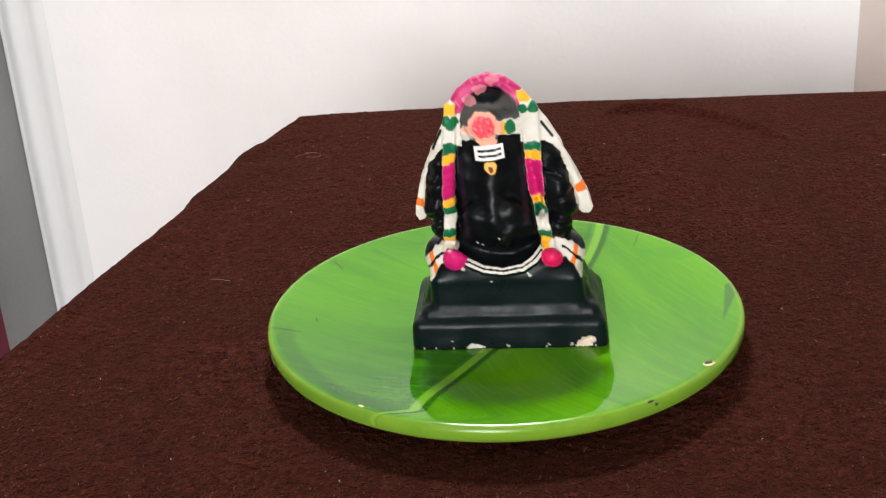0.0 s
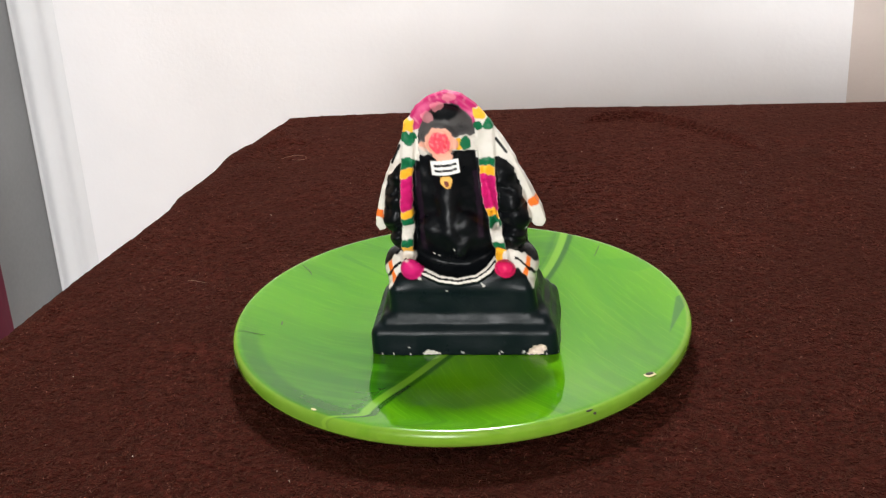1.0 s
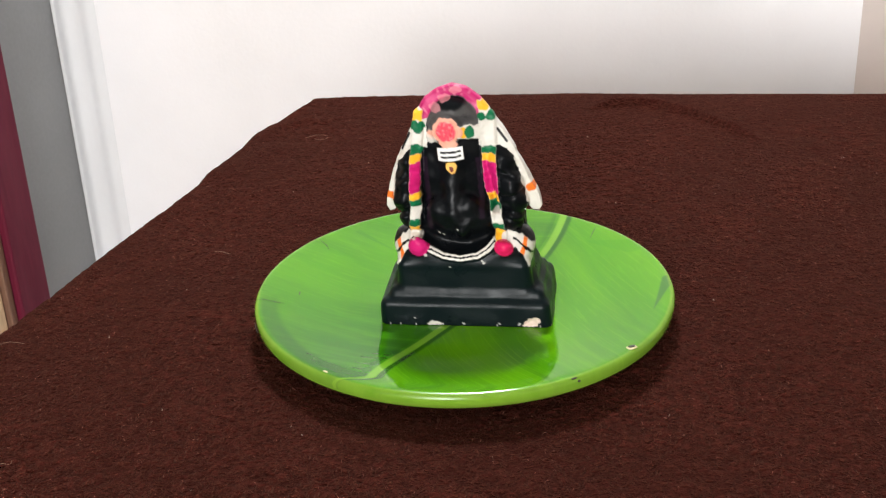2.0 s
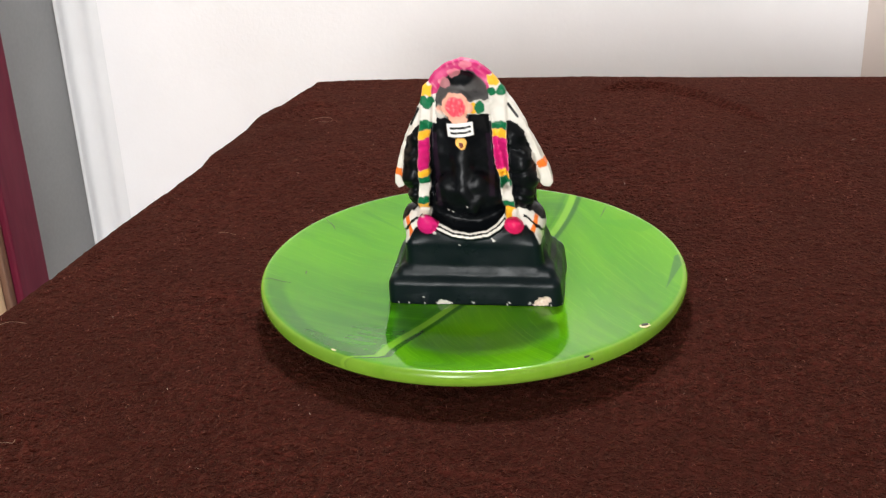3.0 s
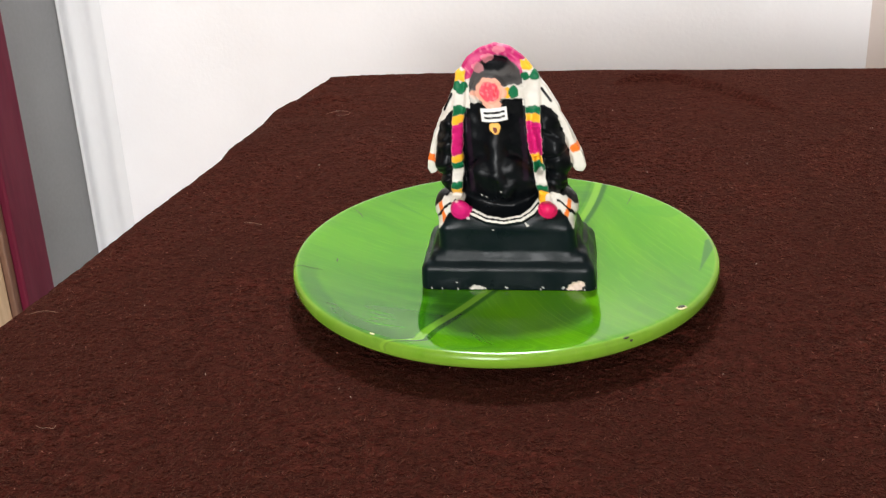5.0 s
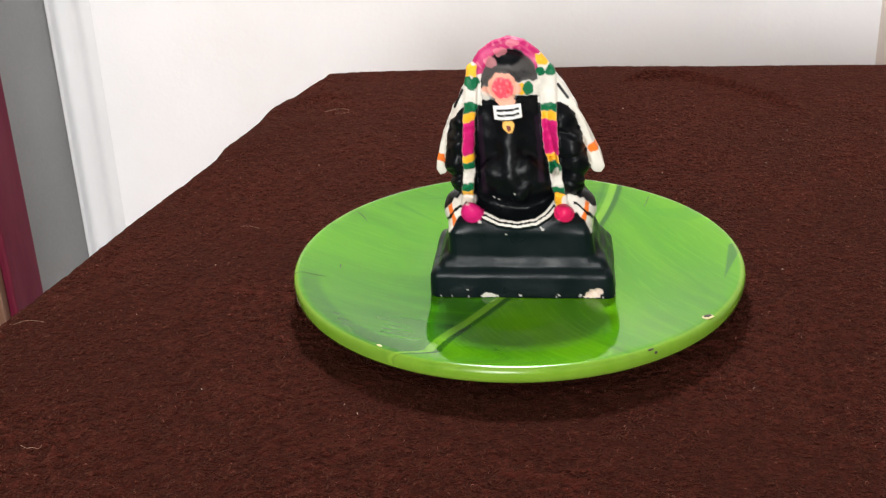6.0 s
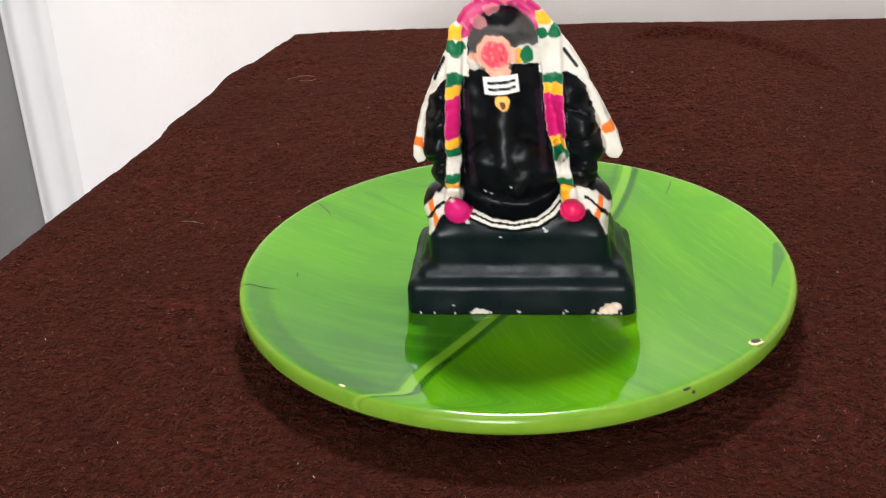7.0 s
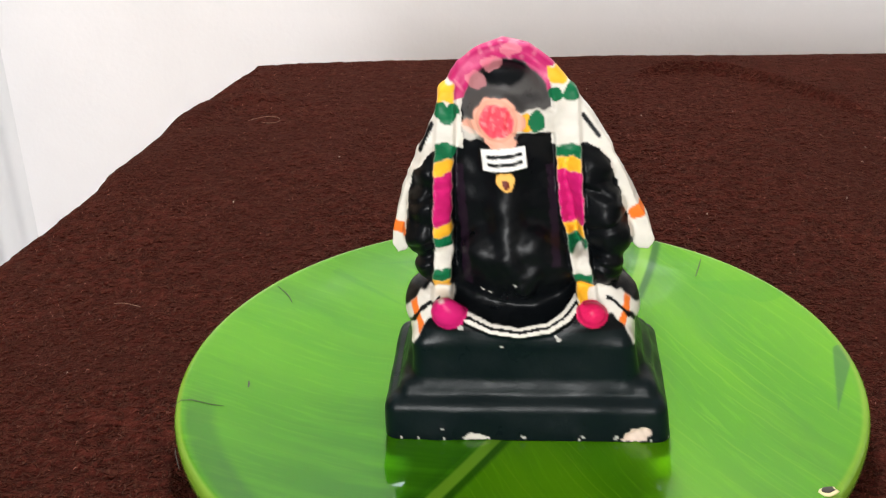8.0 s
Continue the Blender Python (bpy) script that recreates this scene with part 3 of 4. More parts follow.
def poly_2d(x, z, pts):
    """Signed distance to a closed outline, negative inside."""
    d = line_2d(x, z, pts + pts[:1])
    inside = np.zeros(d.shape, bool)
    for (ax, az), (bx, bz) in zip(pts, pts[1:] + pts[:1]):
        if az != bz:
            inside ^= ((az > z) != (bz > z)) & (x < (bx - ax) * (z - az) / (bz - az) + ax)
    return np.where(inside, -d, d)


VEIL = [(-1.2, 132.8), (-9.7, 129.6), (-16.4, 123.5), (-21.8, 115.9), (-25.6, 109.7), (-31.5, 98.8), (-37.6, 86), (-41.4, 74.7), (-42.8, 68.1), (-41.1, 64.3), (-37.5, 65), (-33, 72), (-20, 77), (20, 77), (33, 72), (38.5, 65.8), (42, 65.8), (44.4, 69.7), (42.4, 77.2), (38.8, 84.2), (35.2, 93.7), (31.2, 103.1), (25.4, 112.2), (19.4, 119.4), (13.9, 125.6), (7.1, 130.9)]
GARLAND_L = [(-20, 119), (-20.3, 113), (-21.6, 102), (-22.4, 94.6), (-24, 79.8), (-24.3, 70), (-26, 60), (-26.6, 53)]
GARLAND_R = [(16.3, 123), (17.9, 116), (17.7, 101), (17.6, 90), (17.8, 77), (19, 70), (20.2, 60), (21.3, 52)]
HEM = [(-18.1, 49.5), (-10.7, 46.4), (-1.6, 45.2), (7.7, 46.5), (14.1, 50.1), (17.5, 53)]
CROWN = [(-19.2, 117), (-14.2, 123.5), (-8.5, 127.8), (-1, 130), (6, 128.6), (11.6, 124), (15.4, 119)]
KNEES = ([(-26, 54.5), (-31.5, 52), (-36, 47.5), (-39.5, 41.5)], [(24.5, 54.5), (30.5, 52.5), (35.3, 47.5), (38, 42)])


def statue_field(x, y, z):
    """Signed distance, in millimetres, of the statuette's solid; its front faces -y."""

    y = y + 5.0 * step(50, 72, z) * (1 - 0.5 * step(105, 130, z))

    def ball(cx, cy, cz, rx, ry, rz):
        q = np.sqrt(((x - cx) / rx) ** 2 + ((y - cy) / ry) ** 2 + ((z - cz) / rz) ** 2)
        return (q - 1) * min(rx, ry, rz)

    def block(x0, x1, y0, y1, z0, z1, r, taper=0.0, shrink=0.0):
        k = 1 - taper * (z - z0)
        qx = np.abs(x - (x0 + x1) / 2) - (x1 - x0) / 2 * k + r
        qy = np.abs(y - (y0 + y1) / 2) - (y1 - y0) / 2 * (1 - shrink * (z - z0)) + r
        qz = np.abs(z - (z0 + z1) / 2) - (z1 - z0) / 2 + r
        return np.sqrt(np.maximum(qx, 0) ** 2 + np.maximum(qy, 0) ** 2 + np.maximum(qz, 0) ** 2) + np.minimum(np.maximum(np.maximum(qx, qy), qz), 0) - r

    def tube(a, b, ra, rb):
        a, b = np.array(a, float), np.array(b, float)
        d = b - a
        t = np.clip(((x - a[0]) * d[0] + (y - a[1]) * d[1] + (z - a[2]) * d[2]) / (d @ d), 0, 1)
        return np.sqrt((x - a[0] - t * d[0]) ** 2 + (y - a[1] - t * d[1]) ** 2 + (z - a[2] - t * d[2]) ** 2) - (ra + (rb - ra) * t)

    # stepped base: a slab, its sloped shoulder, the seat
    f = block(-50.4, 47.0, -35.0, 22, 0, 22.0, 4.5, 0.0016, -0.0005)
    f = smin(f, block(-45.5, 44.8, -31.8, 18, 14, 27.0, 4.0, 0.0045, 0.002), 2.5)
    f = smin(f, block(-43.5, 41.5, -24, 14, 20, 35, 5.0, 0.006, 0.004), 3.0)
    f = smin(f, block(-38.5, 36.8, -30, 15, 20, 44, 5.0, 0.0006), 2.5)
    # crossed legs, knees
    legs = smin(ball(-22, -15, 45.5, 15, 13.5, 8), ball(20.5, -15, 46, 15, 13.5, 8), 5)
    legs = smin(legs, ball(-1, -17, 43.5, 24, 12, 6), 5)
    legs = smin(legs, smin(ball(-31, -11, 48.5, 9.0, 11.5, 8), ball(29.5, -11, 49, 9.0, 11.5, 8), 3), 4)
    f = smin(f, legs, 3.0)
    # belly, chest
    f = smin(f, ball(-2.5, -5, 61, 22, 18, 18), 4)
    f = smin(f, ball(-2.5, 0, 83, 20, 15, 25), 4)
    # arms: shoulder, forearm, hand
    for s, cx in ((-1, -28.0), (1, 27.0)):
        arm = smin(ball(cx - 2.5 * s, -4, 93, 7.6, 10, 9.5), ball(cx + s * 0.6, -7, 82, 7.6, 10, 9), 2.5)
        arm = smin(arm, ball(cx + s * 2.0, -8, 73, 8.0, 9, 8.0), 3)
        arm = smin(arm, ball(cx - s * 0.5, -12, 62, 7.2, 8, 6.5), 2.5)
        f = smin(f, arm, 2.0)
    # head, ears, cap
    f = smin(f, ball(-1, -1, 99, 16.5, 12.5, 15), 3)
    f = smin(f, ball(-1, 0, 112.5, 18, 10, 9.5), 3)
    f = smin(f, ball(-1.5, -0.5, 119, 11.5, 9, 8), 1.5)
    f = smin(f, ball(-15, -7.0, 86, 4.5, 4, 17), 2.5)
    f = smin(f, ball(9.8, -7.0, 86, 4.5, 4, 17), 2.5)
    # trunk down over the belly, curling to one side
    t = smin(tube((-2.2, -8.0, 97), (-2.8, -11.0, 84), 7.0, 6.2), tube((-2.8, -11.0, 84), (-3.4, -17.5, 68), 6.2, 4.6), 2)
    t = smin(t, tube((-3.4, -18.3, 68), (0.5, -21.5, 58.5), 4.4, 3.4), 2)
    t = smin(t, tube((0.5, -22, 58.5), (4.5, -20.8, 63.5), 3.2, 2.6), 2)
    f = smin(f, t, 2.0)
    f = smin(f, ball(4.5, -16, 72, 4.5, 4.5, 5), 4.0)
    f = smin(f, ball(10.5, -15.5, 63, 6.5, 5, 6), 4.0)
    f = smin(f, ball(-12.5, -15.5, 69, 5, 4, 6), 4.0)
    # cloth veil over head and shoulders, falling to two points
    v2 = poly_2d(x[:, :, :], z, VEIL)
    bulge = np.sqrt(np.clip(1 - ((z - 70) / 66) ** 2, 0.0, 1))
    front_y = -7.0 + 7.0 * step(98, 130, z)
    back = y - (front_y + 6.0 + 15 * bulge * step(0, 22, -v2))
    frontal = front_y - y
    veil = np.maximum(np.maximum(v2 + 1.6, back + 0.8), frontal + 0.8)
    veil = np.maximum(veil, -1.6) - 1.2
    f = smin(f, veil, 1.5)
    body_back = np.maximum(np.maximum(np.abs(x + 0.5) - 33, y - 15), np.maximum(z - 90, 40 - z))
    f = smin(f, np.maximum(body_back, -(y + 2)), 4)
    # flower crown over the brow
    crown = line_2d(x, z, CROWN)
    lump = 0.25 * np.sin(x * 0.7 + 0.6 * z) * np.sin(z * 0.8 + 1)
    f = smin(f, np.sqrt(crown ** 2 + ((y - 1.5) / 1.2) ** 2) - (2.5 + lump), 2.5)
    # garland strips laid over the front
    g = np.minimum(line_2d(x, z, GARLAND_L) + 1.0, line_2d(x, z, GARLAND_R) + 0.9 * step(82, 76, z))
    knots = 0.35 * np.sin(z * 1.5)
    band = line_2d(x, z, [(2, 111.5), (15, 109.5)])
    relief = np.maximum(1.5 * step(5.0, 3.3, g) * step(122, 118, z) * (1 + 0.2 * knots), 1.4 * step(4.2, 2.6, band))
    f = np.where(y < 1, f - relief, f)
    # flower on the brow
    r = np.hypot((x + 4.1) / 1.08, z - 111.7)
    petals = 0.5 * np.sin(1.5 * x + 0.9 * z + 0.8) * np.sin(0.8 * x - 1.6 * z)
    f = np.where(y < 0, f - (1.2 * step(9.0, 7.0, r) + 1.0 * step(6.4, 5.0, r) + 0.6 * petals * step(6.5, 3, r)), f)
    # brow mark plaque, hem cords, pompoms
    f = np.where(y < 0, f - 0.7 * step(0.8, 0.0, np.maximum(np.abs(x + 2.6) - 7.0, np.abs(z - 100.1 - 0.1 * (x + 2.6)) - 3.3)), f)
    h = line_2d(x, z, HEM)
    f = np.where(y < -8, f - 0.8 * step(2.6, 1.4, h), f)
    f = smin(f, ball(-24.3, -26.5, 50.6, 5.5, 4.2, 5.0), 0.8)
    f = smin(f, ball(22.2, -26, 50.2, 4.7, 4.2, 4.3), 0.8)
    # hand-made unevenness and a knocked-off corner
    soft = step(47, 52, z) * step(118, 108, z)
    f = f + soft * 0.22 * (0.9 * np.sin(0.42 * x + 0.31 * z) * np.sin(0.37 * z + 0.3 * y + 1.0) + 0.25 * np.sin(1.1 * x - 0.6 * z) * np.sin(0.9 * y + 1.0 * z))
    sides = soft * step(20, 26, np.abs(x + 1)) * step(35, 32, np.abs(x + 0.5)) * step(103, 96, z) * step(52, 57, z)
    f = f + sides * 0.75 * np.sin(0.30 * x + 0.26 * z + 0.7) * np.sin(0.31 * z - 0.22 * x + 0.25 * y + 1.1)
    for ax, az, bx, bz, w in ((22, 90, 33, 86, 1.1), (23, 76, 34, 79, 1.2), (24, 66, 33, 62, 1.2), (-34, 84, -27, 88, 1.1), (-35, 70, -27, 73, 1.2), (-33, 62, -27, 65, 1.1)):
        f = f + 0.8 * np.exp(-(line_2d(x, z, [(ax, az), (bx, bz)]) / w) ** 2) * (y < 0)
    low = step(49, 44, z)
    f = f + low * 0.16 * (np.sin(0.13 * x + 0.09 * z + 1.0) + 0.7 * np.sin(0.29 * x + 1.1 * np.sin(0.2 * z) + 0.2 * y) + 0.5 * np.sin(0.37 * z + 0.8 * np.sin(0.12 * x)))
    f = f + 0.3 * np.sin(x * 0.17 + 1.2) * np.sin(z * 0.21) * np.cos(y * 0.25)
    nick = np.sqrt(((x - 35) / 5.0) ** 2 + ((y + 36.0) / 2.6) ** 2 + ((z - 10.0 - 0.25 * (x - 35)) / 2.9) ** 2) - 1 + 0.16 * np.sin(1.1 * x + 0.5) * np.sin(1.5 * z + 0.4 * x)
    f = np.maximum(f, -nick * 2.6)
    return np.maximum(f, 7.0 - z)


BLACK, GREY = (0.0024, 0.0031, 0.0039), (0.066, 0.063, 0.062)
WHITE, MAGENTA, YELLOW, GREEN, ORANGE = (0.60, 0.57, 0.51), (0.50, 0.012, 0.13), (0.80, 0.40, 0.025), (0.006, 0.115, 0.045), (0.68, 0.15, 0.02)
PEACH, ROSE, PLUM, BARE = (0.74, 0.36, 0.26), (0.68, 0.055, 0.085), (0.05, 0.018, 0.045), (0.62, 0.50, 0.42)


def statue_paint(x, y, z):
    """Paint by place: hand-painted bands, flowers and marks over black."""
    y = y + 5.0 * step(50, 72, z) * (1 - 0.5 * step(105, 130, z))
    wx = 0.16 * np.sin(z * 0.83 + 0.4 * x) + 0.10 * np.sin(z * 1.7 + 2)
    wz = 0.30 * np.sin(x * 0.91 + 1 + 0.3 * z) + 0.15 * np.sin(x * 1.9)
    px, pz = x + wx, z + wz
    col = np.tile(np.array(BLACK), (len(x), 1))
    front = y < 4
    # blue-green sheen reflected on the base, put into its paint
    col[z < 45] = (0.0030, 0.0068, 0.0075)

    def dab(mask, colour, amount=1.0):
        k = np.clip(mask, 0, 1)[:, None] * amount
        col[:] = col * (1 - k) + np.array(colour) * k

    def disc(cx, cz, rx, rz):
        return step(1.08, 0.94, np.hypot((px - cx) / rx, (pz - cz) / rz)) * front

    # veil: white, where it lies outside the body
    v = poly_2d(x, z, VEIL)
    body_l = np.interp(z, [60, 68, 74, 87, 95, 98, 101, 103, 106, 112, 118], [-38, -37, -36.8, -34.5, -32, -28.5, -26, -22.5, -20, -16, -13])
    body_r = np.interp(z, [60, 70, 80, 90, 98, 101, 102.8, 104, 112, 118], [38, 37, 35, 32.7, 30.2, 27.5, 24, 17, 14, 12])
    veil = (((px < body_l) | (px > body_r)) & (z > 63.5) & (v < 4)) | ((y > 3) & (z > 68))
    dab(veil.astype(float), WHITE)
    dab(((z > 102) & (z < 116) & (px < -15.5) & front).astype(float), WHITE)
    dab(((z > 103) & (z < 117) & (px > 12.5) & front).astype(float), WHITE)
    # grey brow of the head-dress under a black cap
    inner = step(-1.5, 0.5, np.interp(px, [-14.5, -11.3, -6.5, -0.2, 5.6, 10.6, 12.9], [116, 123, 126, 128, 126.4, 122, 117]) - pz) * (np.abs(px + 0.8) < 14) * (pz > np.interp(px, [-14, -5, 2, 4, 14], [105, 105, 106, 108, 108])) * front
    dab(inner, GREY)
    dab(inner * step(1.15, 0.75, np.hypot((px + 1.2) / 8.0, (pz - 124.8) / 3.6)), BLACK)
    dab(inner * step(1.2, 0.6, np.hypot((px - 2.5) / 9.0, (pz - 117.0) / 2.2)), BLACK, 0.45)
    dab(inner * step(1.2, 0.7, np.hypot((px + 13) / 4.0, (pz - 107.5) / 4.0)), WHITE, 0.5)
    # plum edges of the ears
    dab((np.abs(px + 17.4) < 1.4) * (z > 58) * (z < 97) * front * 0.2, PLUM)
    dab((np.abs(px - 11.8) < 1.3) * (z > 66) * (z < 97) * front * 0.2, PLUM)
    # crown of flowers
    rim_d = line_2d(px, pz, CROWN + [(16.8, 116.5)])
    over = (v > -8.0) & (pz > np.interp(px, [-24, -19, -14.5, 0, 13, 15, 18], [114, 116.0, 116.5, 112, 117, 118.5, 119]))
    band_in = np.interp(px, [-16, -14.5, -11.3, -6.5, -0.2, 5.6, 10.6, 12.9, 14], [113, 116, 123, 126, 128, 126.4, 122, 117, 115])
    crown = over * step(-0.6, 0.6, pz - band_in) * (y < 9)
    dab(crown, (0.42, 0.018, 0.115))
    tone = np.sin(x * 0.30 + 0.15 * z + 2) * np.sin(z * 0.42 - 0.2 * x)
    dab(crown * step(0.0, 0.8, tone), (0.58, 0.10, 0.22), 0.55)
    dab(crown * step(1.1, 0.5, rim_d) * step(0.2, 0.9, np.sin(0.8 * x + 1.1 * z)), (0.50, 0.03, 0.14), 0.5)
    dab(disc(-10.0, 122.0, 3.4, 2.2) + disc(-5.0, 126.6, 3.4, 1.6) + disc(1.5, 130.3, 3.4, 2.0), (0.70, 0.27, 0.30), 0.5)
    worn = np.sin(x * 0.9 + 0.7 * np.sin(z)) * np.sin(z * 0.8 + 0.6 * x)
    dab(crown * step(0.5, 1.0, worn), (0.66, 0.26, 0.32), 0.4)
    # garlands: white strips with coloured flowers
    gl, gr = line_2d(px, pz, GARLAND_L), line_2d(px, pz, GARLAND_R)
    for g, cuts in ((gl + 1.0, [(115.2, 120.3, YELLOW), (99.0, 103.0, GREEN), (95.2, 99.0, YELLOW), (78.7, 95.2, MAGENTA), (75.0, 78.7, YELLOW), (71.3, 75.0, GREEN), (60.6, 65.0, GREEN), (53.0, 60.6, YELLOW)]),
                    (gr + 0.9 * step(82, 76, z), [(120.3, 125.0, YELLOW), (99.3, 103.0, GREEN), (95.4, 99.3, YELLOW), (77.4, 95.4, MAGENTA), (73.0, 77.4, YELLOW), (68.8, 73.0, GREEN), (58.2, 62.4, GREEN), (51.5, 58.2, YELLOW)])):
        on = step(4.1, 3.6, g) * front * (z < 125) * (z > 50)
        dab(on, WHITE)
        for lo, hi, c in cuts:
            dab(on * step(lo - 0.3, lo + 0.3, pz) * step(hi + 0.3, hi - 0.3, pz), c)
    dab(disc(-22.5, 113.2, 2.6, 2.2) + disc(-19.6, 111.4, 2.6, 2.6) + disc(-17.8, 113.4, 1.8, 1.9), GREEN)
    dab(disc(14.8, 117.4, 2.2, 1.9) + disc(20.0, 117.6, 3.0, 2.2), GREEN)
    dab(disc(-20.6, 101.6, 2.8, 2.2), GREEN)
    band = line_2d(px, pz, [(3, 111.0), (16, 110.5)])
    dab(step(3.6, 3.1, band) * front * (x > 2), WHITE)
    dab(disc(4.9, 110.9, 1.9, 3.0), YELLOW)
    dab(disc(8.4, 110.7, 2.7, 3.0), GREEN)
    # flower on the brow
    r = np.hypot((px + 4.1) / 1.08, pz - 111.7)
    dab(step(7.0, 6.4, r) * front + disc(-11.0, 109, 4.5, 2.4) + disc(-3.3, 105.6, 5.0, 2.4) + disc(2.0, 111.5, 3.0, 3.0), PEACH)
    dab(disc(-14.5, 106.6, 4.5, 1.8), WHITE, 0.6)
    dab(step(5.3, 4.6, r) * front, ROSE)
    dab(step(5.4, 4.8, r) * step(0.15, 0.6, np.sin(1.1 * x + 0.9 * z + 1.5 * np.sin(0.9 * z)) * np.sin(0.6 * x - 1.3 * z + np.sin(1.2 * x)) + 0.35 * np.sin(2.7 * x + z)) * front, (0.82, 0.2, 0.2), 0.6)
    # brow mark: three white bars in a frame, and a yellow spot
    ux, uz = x + 2.6 + 0.04 * (z - 100), z - 100.1 - 0.1 * (x + 2.6)
    plaque = step(0.25, -0.15, np.maximum(np.abs(ux) - 7.0, np.abs(uz) - 3.3)) * front
    dab(plaque, (0.78, 0.77, 0.74))
    for bz in (-1.25, 1.15):
        dab(step(0.2, -0.15, np.maximum(np.abs(ux - 0.2) - 5.6, np.abs(uz - bz) - 0.55)) * front, BLACK)
    dab(disc(-2.6, 93.3, 3.0, 2.9), (0.78, 0.42, 0.10))
    dab(disc(-2.5, 92.7, 1.1, 1.6), (0.13, 0.02, 0.01))
    # knee bands, white with orange, and black lines
    for s, line, ox in ((-1, KNEES[0], -35.0), (1, KNEES[1], 32.5)):
        d = line_2d(px, pz, line)
        knee = step(3.5, 3.0, d) * front * (z > 40) * (y < -4)
        dab(knee, WHITE)
        dab(knee * step(1.5, 1.1, np.abs(px - ox - 0.35 * s * (pz - 48))), ORANGE)
        dab(knee * step(0.65, 0.4, d) * (np.abs(px) > 27), BLACK)
    # hem cords
    h = line_2d(x, z, HEM)
    below = z - np.interp(x, [p[0] for p in HEM], [p[1] for p in HEM])
    dab(step(1.45, 1.25, h) * (np.abs(below - 0.2) > 0.4) * (y < -8), WHITE)
    dab(step(1.16, 1.06, np.sqrt(((x + 24.3) / 5.5) ** 2 + ((y + 26.5) / 4.2) ** 2 + ((z - 50.6) / 5.0) ** 2)), MAGENTA)
    dab(step(1.16, 1.06, np.sqrt(((x - 22.2) / 4.7) ** 2 + ((y + 26) / 4.2) ** 2 + ((z - 50.2) / 4.3) ** 2)), (0.56, 0.012, 0.085))
    # orange points on the veil, two short black lines across it
    dab((disc(-39.6, 74.7, 3.0, 2.2) + disc(38.6, 79.6, 3.0, 2.2)) * (v < 4), ORANGE)
    veil_line = np.minimum(line_2d(x, z, [(-25.0, 108.8), (-29.5, 101)]), line_2d(x, z, [(23, 111), (27.5, 105)]))
    dab(step(0.9, 0.5, veil_line) * (y < 6), BLACK)
    # bare plaster where the paint has chipped off
    chips = np.sin(x * 0.83 + 1.0) + 0.7 * np.sin(x * 2.1) + 0.5 * np.sin(x * 4.3 + 2)
    dab(((chips > 1.72) & (z < 8.3) & (y < -30)).astype(float), (0.6, 0.56, 0.5), 0.8)
    nick = np.sqrt(((x - 35) / 5.0) ** 2 + ((y + 36.0) / 3.0) ** 2 + ((z - 10.0 - 0.25 * (x - 35)) / 3.0) ** 2) + 0.16 * np.sin(1.1 * x + 0.5) * np.sin(1.5 * z + 0.4 * x)
    dab(step(1.03, 0.97, nick), BARE)
    dab(disc(-19, 8.4, 4.2, 1.3) * (y < -30), (0.62, 0.58, 0.52), 0.9)
    for cx, cz, rr in ((-13, 56.5, 0.7), (-10.5, 55.8, 0.6), (11, 42.5, 0.8), (10.3, 43.6, 0.5), (-8, 40, 0.5), (-21, 46.5, 0.9), (-3, 9, 0.8), (17, 9.2, 0.6), (28, 8.6, 0.9), (-30, 12, 0.5), (-2, 60, 0.5)):
        dab(disc(cx, cz, rr, rr * 0.8) * (y < -8), (0.5, 0.48, 0.44), 0.8)
    return col


def statue_material():
    m = material("hand_painted_plaster", (0.02, 0.02, 0.02), 0.4)
    n = Nodes(m)
    c = n.coords()
    paint = n.add("Attribute", {"attribute_name": "paint"}).outputs["Color"]
    scuff, grain = n.noise(c, 70.0, 5, 0.65), n.noise(c, 900.0, 3)
    streak = n.noise(c, 130.0, 4, 0.6)
    col = n.mix(n.ramp(scuff, 0.6, 0.9, 0.0, 0.06), paint, (0.20, 0.20, 0.205))
    col = n.mix(n.ramp(streak, 0.55, 0.8, 0.0, 0.25), col, n.mix(0.4, paint, (0.012, 0.013, 0.015)))
    n.base(col)
    n.rough(n.ramp(scuff, 0.3, 0.7, 0.26, 0.44))
    n.b.inputs["Specular IOR Level"].default_value = 0.11
    h = n.math("MULTIPLY_ADD", streak, 1.0, n.math("MULTIPLY", grain, 0.25))
    n.normal(n.bump(h, 0.0007, 0.25))
    return m


def statue():
    h = 0.58
    lo, hi = np.array([-53.0, -40.0, 5.6]), np.array([55.0, 31.0, 138.0])
    ax = [np.arange(a, b, h) for a, b in zip(lo, hi)]
    x, y, z = np.meshgrid(*ax, indexing="ij", sparse=True)
    x, y, z = x + 0 * z, y, z + 0 * x
    verts, quads = surface_nets(statue_field(x, y, z), lo, h)
    paint = statue_paint(*verts.T)
    lean, tall, size = 0.067, 1.025, 1.05
    up = verts[:, 2] - 7
    out = np.stack([verts[:, 0] - 1.0 - lean * up, verts[:, 1], up * tall], 1) * size / 1000
    ob = mesh_part("statuette", out.tolist(), quads.tolist(), statue_material())
    attr = ob.data.color_attributes.new("paint", "FLOAT_COLOR", "POINT")
    attr.data.foreach_set("color", np.concatenate([paint, np.ones((len(paint), 1))], 1).astype(np.float32).ravel())
    ob.location = (0.0062, 0.008, 0.0078)
    ob.rotation_euler.z = radians(7)
    return tagged(ob, "small black painted plaster statuette with painted flower garlands on a plate", "statue")


statue()


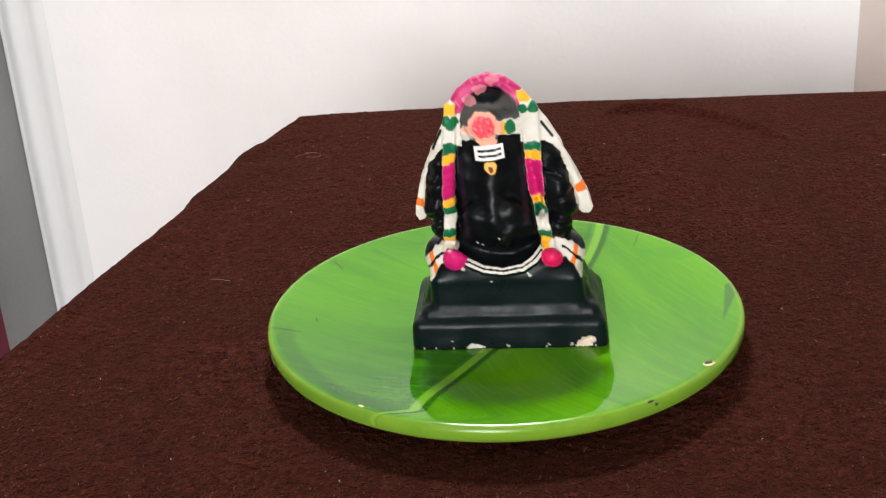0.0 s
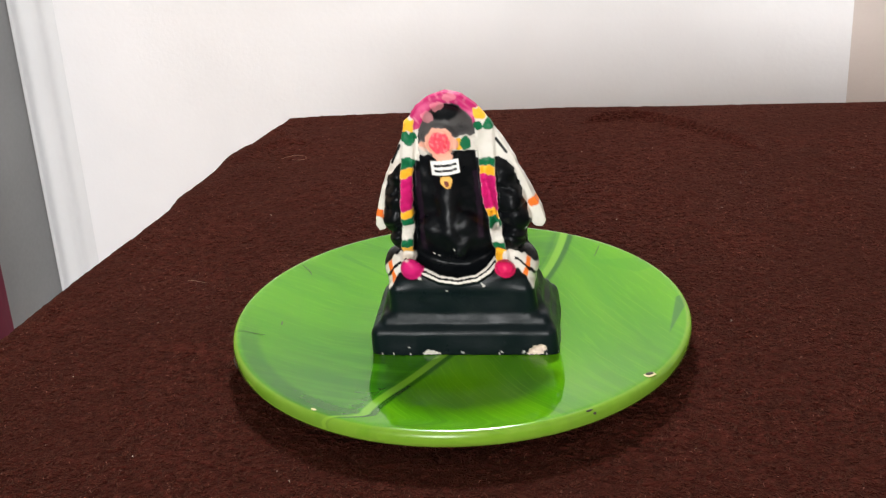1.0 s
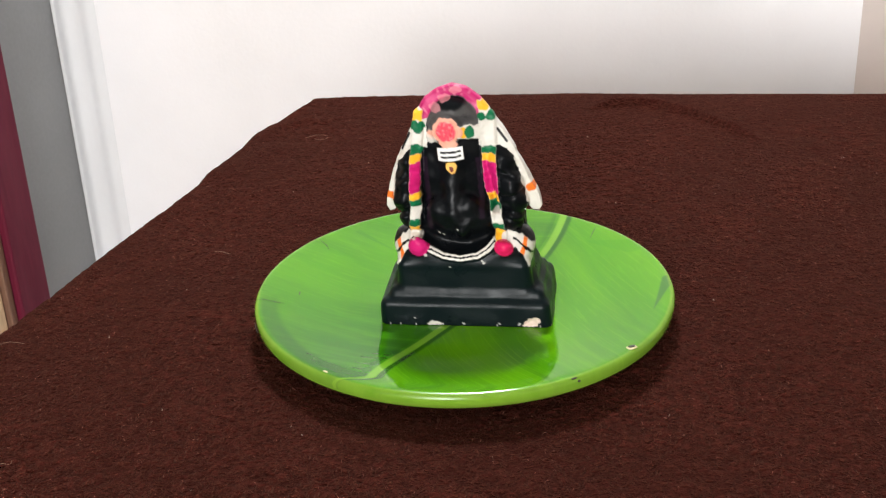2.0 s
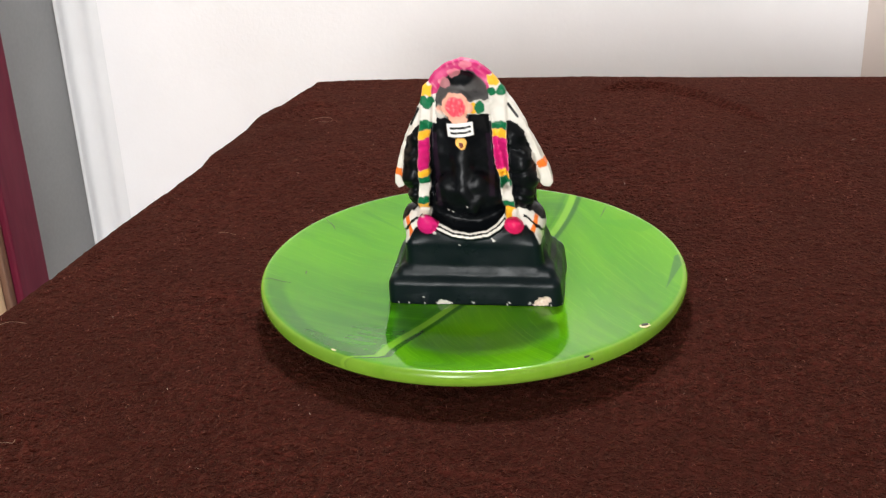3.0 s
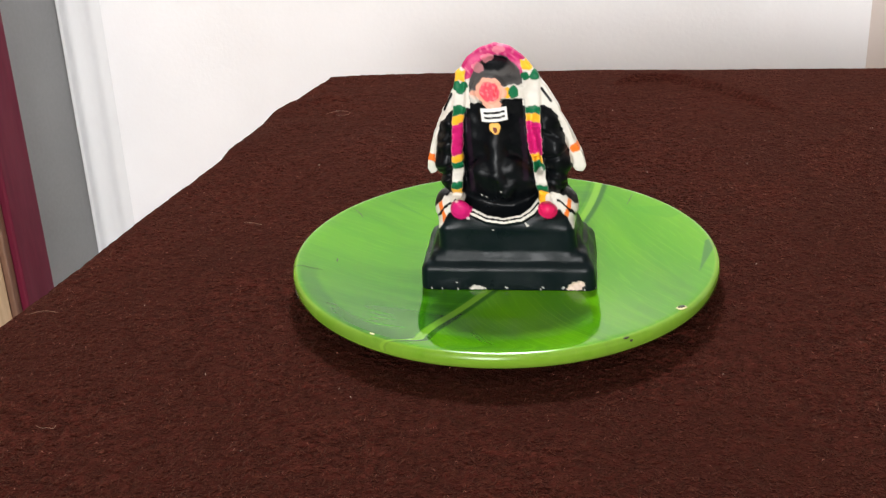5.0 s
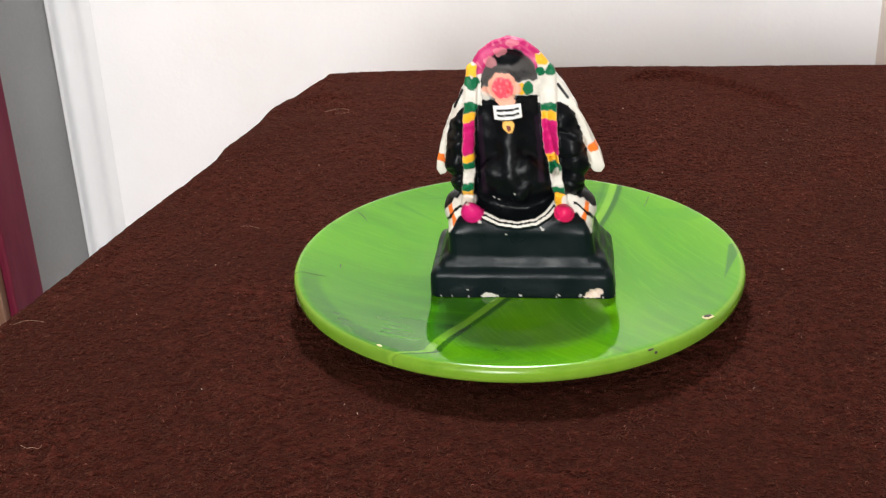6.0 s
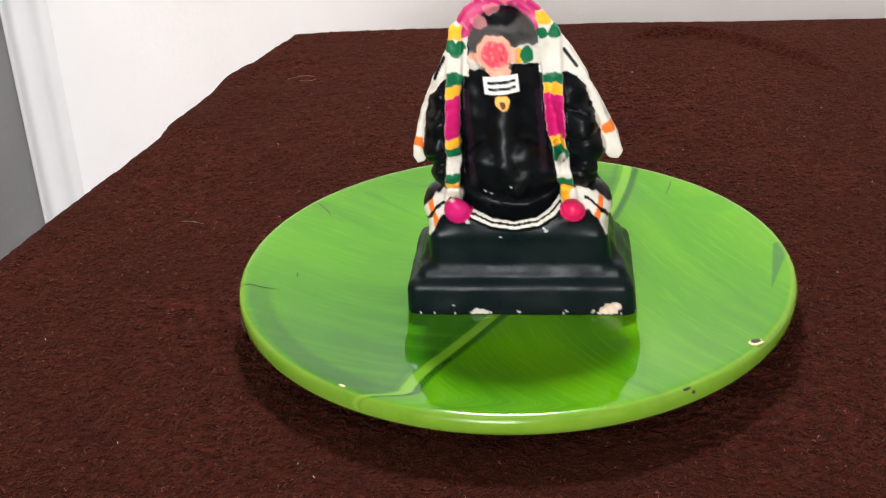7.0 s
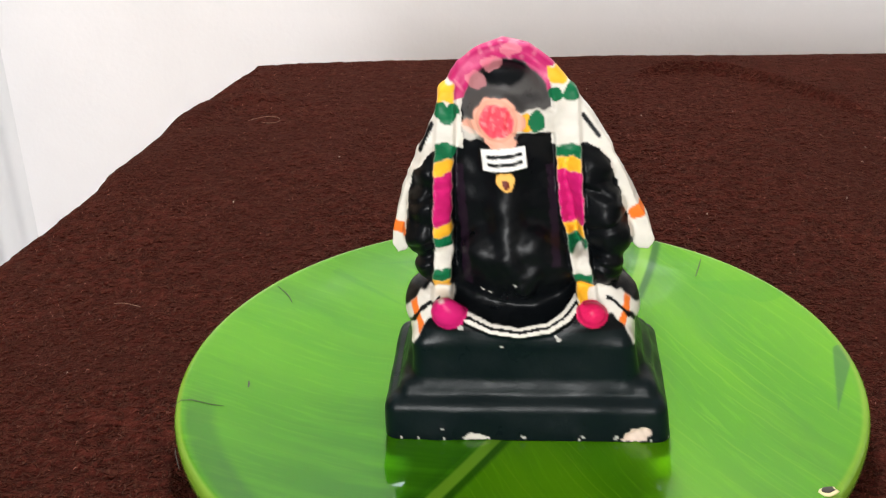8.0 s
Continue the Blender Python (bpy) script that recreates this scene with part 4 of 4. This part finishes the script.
# ---- lint, threads and loose fibres on the cloth ----
def ribbons(name, lines, mat, label, category):
    """Thin ribbons, each a list of (x, y, z) with a half width, in one mesh."""
    verts, faces = [], []
    for pts, w in lines:
        base = len(verts)
        for k, p in enumerate(pts):
            a, b = pts[max(k - 1, 0)], pts[min(k + 1, len(pts) - 1)]
            dx, dy = b[0] - a[0], b[1] - a[1]
            n = math.hypot(dx, dy) or 1.0
            t = w * (1.0 if 0 < k < len(pts) - 1 else 0.4)
            verts += [(p[0] - dy / n * t, p[1] + dx / n * t, p[2]), (p[0] + dy / n * t, p[1] - dx / n * t, p[2] + t)]
            if k:
                i = base + 2 * k
                faces.append((i - 2, i - 1, i + 1, i))
    ob = mesh_part(name, verts, faces, mat)
    return tagged(ob, label, category, kind="stuff")


def fuzz():
    rnd = random.Random(5)
    lines = []
    while len(lines) < 2600:
        x, y = rnd.uniform(-0.29, 0.42), rnd.uniform(-0.34, 0.46)
        if x < EDGE_X(y) + 0.014 or y > EDGE_Y(x) - 0.014 or math.hypot(x, y) < 0.085 or (y > 0.28 and ridge(x, y, FOLD_A, 0.012, 1.0) > 0.02) or rnd.random() > 1.1 - 0.9 * max(0.0, y):
            continue
        a, n = rnd.uniform(0, 6.28), rnd.uniform(0.0008, 0.0022)
        bend, up = rnd.uniform(-1.3, 1.3), rnd.uniform(0.0005, 0.0016)
        pts, px, py = [], x, y
        for k in range(4):
            pts.append((px, py, 0.0004 + cloth_flat(x, y) + up * math.sin(math.pi * (k + 0.4) / 3.6)))
            px, py, a = px + n / 3 * math.cos(a), py + n / 3 * math.sin(a), a + bend / 3
        lines.append((pts, rnd.uniform(0.00004, 0.00009)))
    ribbons("fleece_fuzz", lines, FUZZ, "loose reddish fibres standing up from the fleece", "fibre")


def cloth_flat(x, y):
    return float(cloth_height(x, y)) if y > 0.28 else 0.0


fuzz()


def lint():
    rnd = random.Random(11)
    spots = [(0.1522, 0.2610), (0.2315, 0.2987), (0.2330, 0.2992), (0.2483, 0.3726), (0.085, 0.3328), (0.0481, -0.1467), (-0.0254, -0.1313), (0.130, -0.0932), (0.1395, 0.211), (-0.0057, 0.3648), (-0.0886, -0.2005), (-0.060, -0.139), (0.146, 0.0402)]
    for _ in range(40):
        spots.append((rnd.uniform(-0.26, 0.40), rnd.uniform(-0.32, 0.44)))
    lines = []
    for x, y in spots:
        if math.hypot(x, y) < 0.135:
            continue
        a, n = rnd.uniform(0, 3.14), rnd.uniform(0.0006, 0.0016)
        lines.append(([(x - n * math.cos(a) / 2, y - n * math.sin(a) / 2, 0.0012), (x, y, 0.0018), (x + n * math.cos(a) / 2, y + n * math.sin(a) / 2, 0.0013)], rnd.uniform(0.00012, 0.0003)))
    ribbons("lint", lines, LINT, "small pale specks of lint on the fleece", "lint")


lint()


def thread(points):
    curve = bpy.data.curves.new("thread", "CURVE")
    curve.dimensions, curve.bevel_depth, curve.bevel_resolution = "3D", 0.00008, 1
    s = curve.splines.new("NURBS")
    s.points.add(len(points) - 1)
    for p, co in zip(s.points, points):
        p.co = (*co, 1)
    s.use_endpoint_u, s.order_u = True, 3
    curve.materials.append(HAIR)
    tmp = new("thread_curve", curve)
    me = bpy.data.meshes.new_from_object(tmp.evaluated_get(bpy.context.evaluated_depsgraph_get()))
    bpy.data.objects.remove(tmp)
    return tagged(new("thread", me), "fine pale loose thread lying on brown fleece", "thread", "loose threads")


for pts in ([(-0.1896, 0.0578, 0.001), (-0.185, 0.0573, 0.0020), (-0.181, 0.0562, 0.0020), (-0.1765, 0.0566, 0.001)],
            [(-0.207, 0.288, 0.001), (-0.199, 0.296, 0.0018), (-0.188, 0.294, 0.0018), (-0.186, 0.287, 0.0016), (-0.193, 0.284, 0.0014), (-0.198, 0.287, 0.001)],
            [(-0.2663, -0.088, 0.001), (-0.2614, -0.0836, 0.002), (-0.2539, -0.0839, 0.0022), (-0.2494, -0.0839, 0.0018)],
            [(-0.1991, -0.1955, 0.001), (-0.1935, -0.1997, 0.002), (-0.1915, -0.1978, 0.0022), (-0.187, -0.1986, 0.0018), (-0.1892, -0.1938, 0.001)]):
    thread(pts)
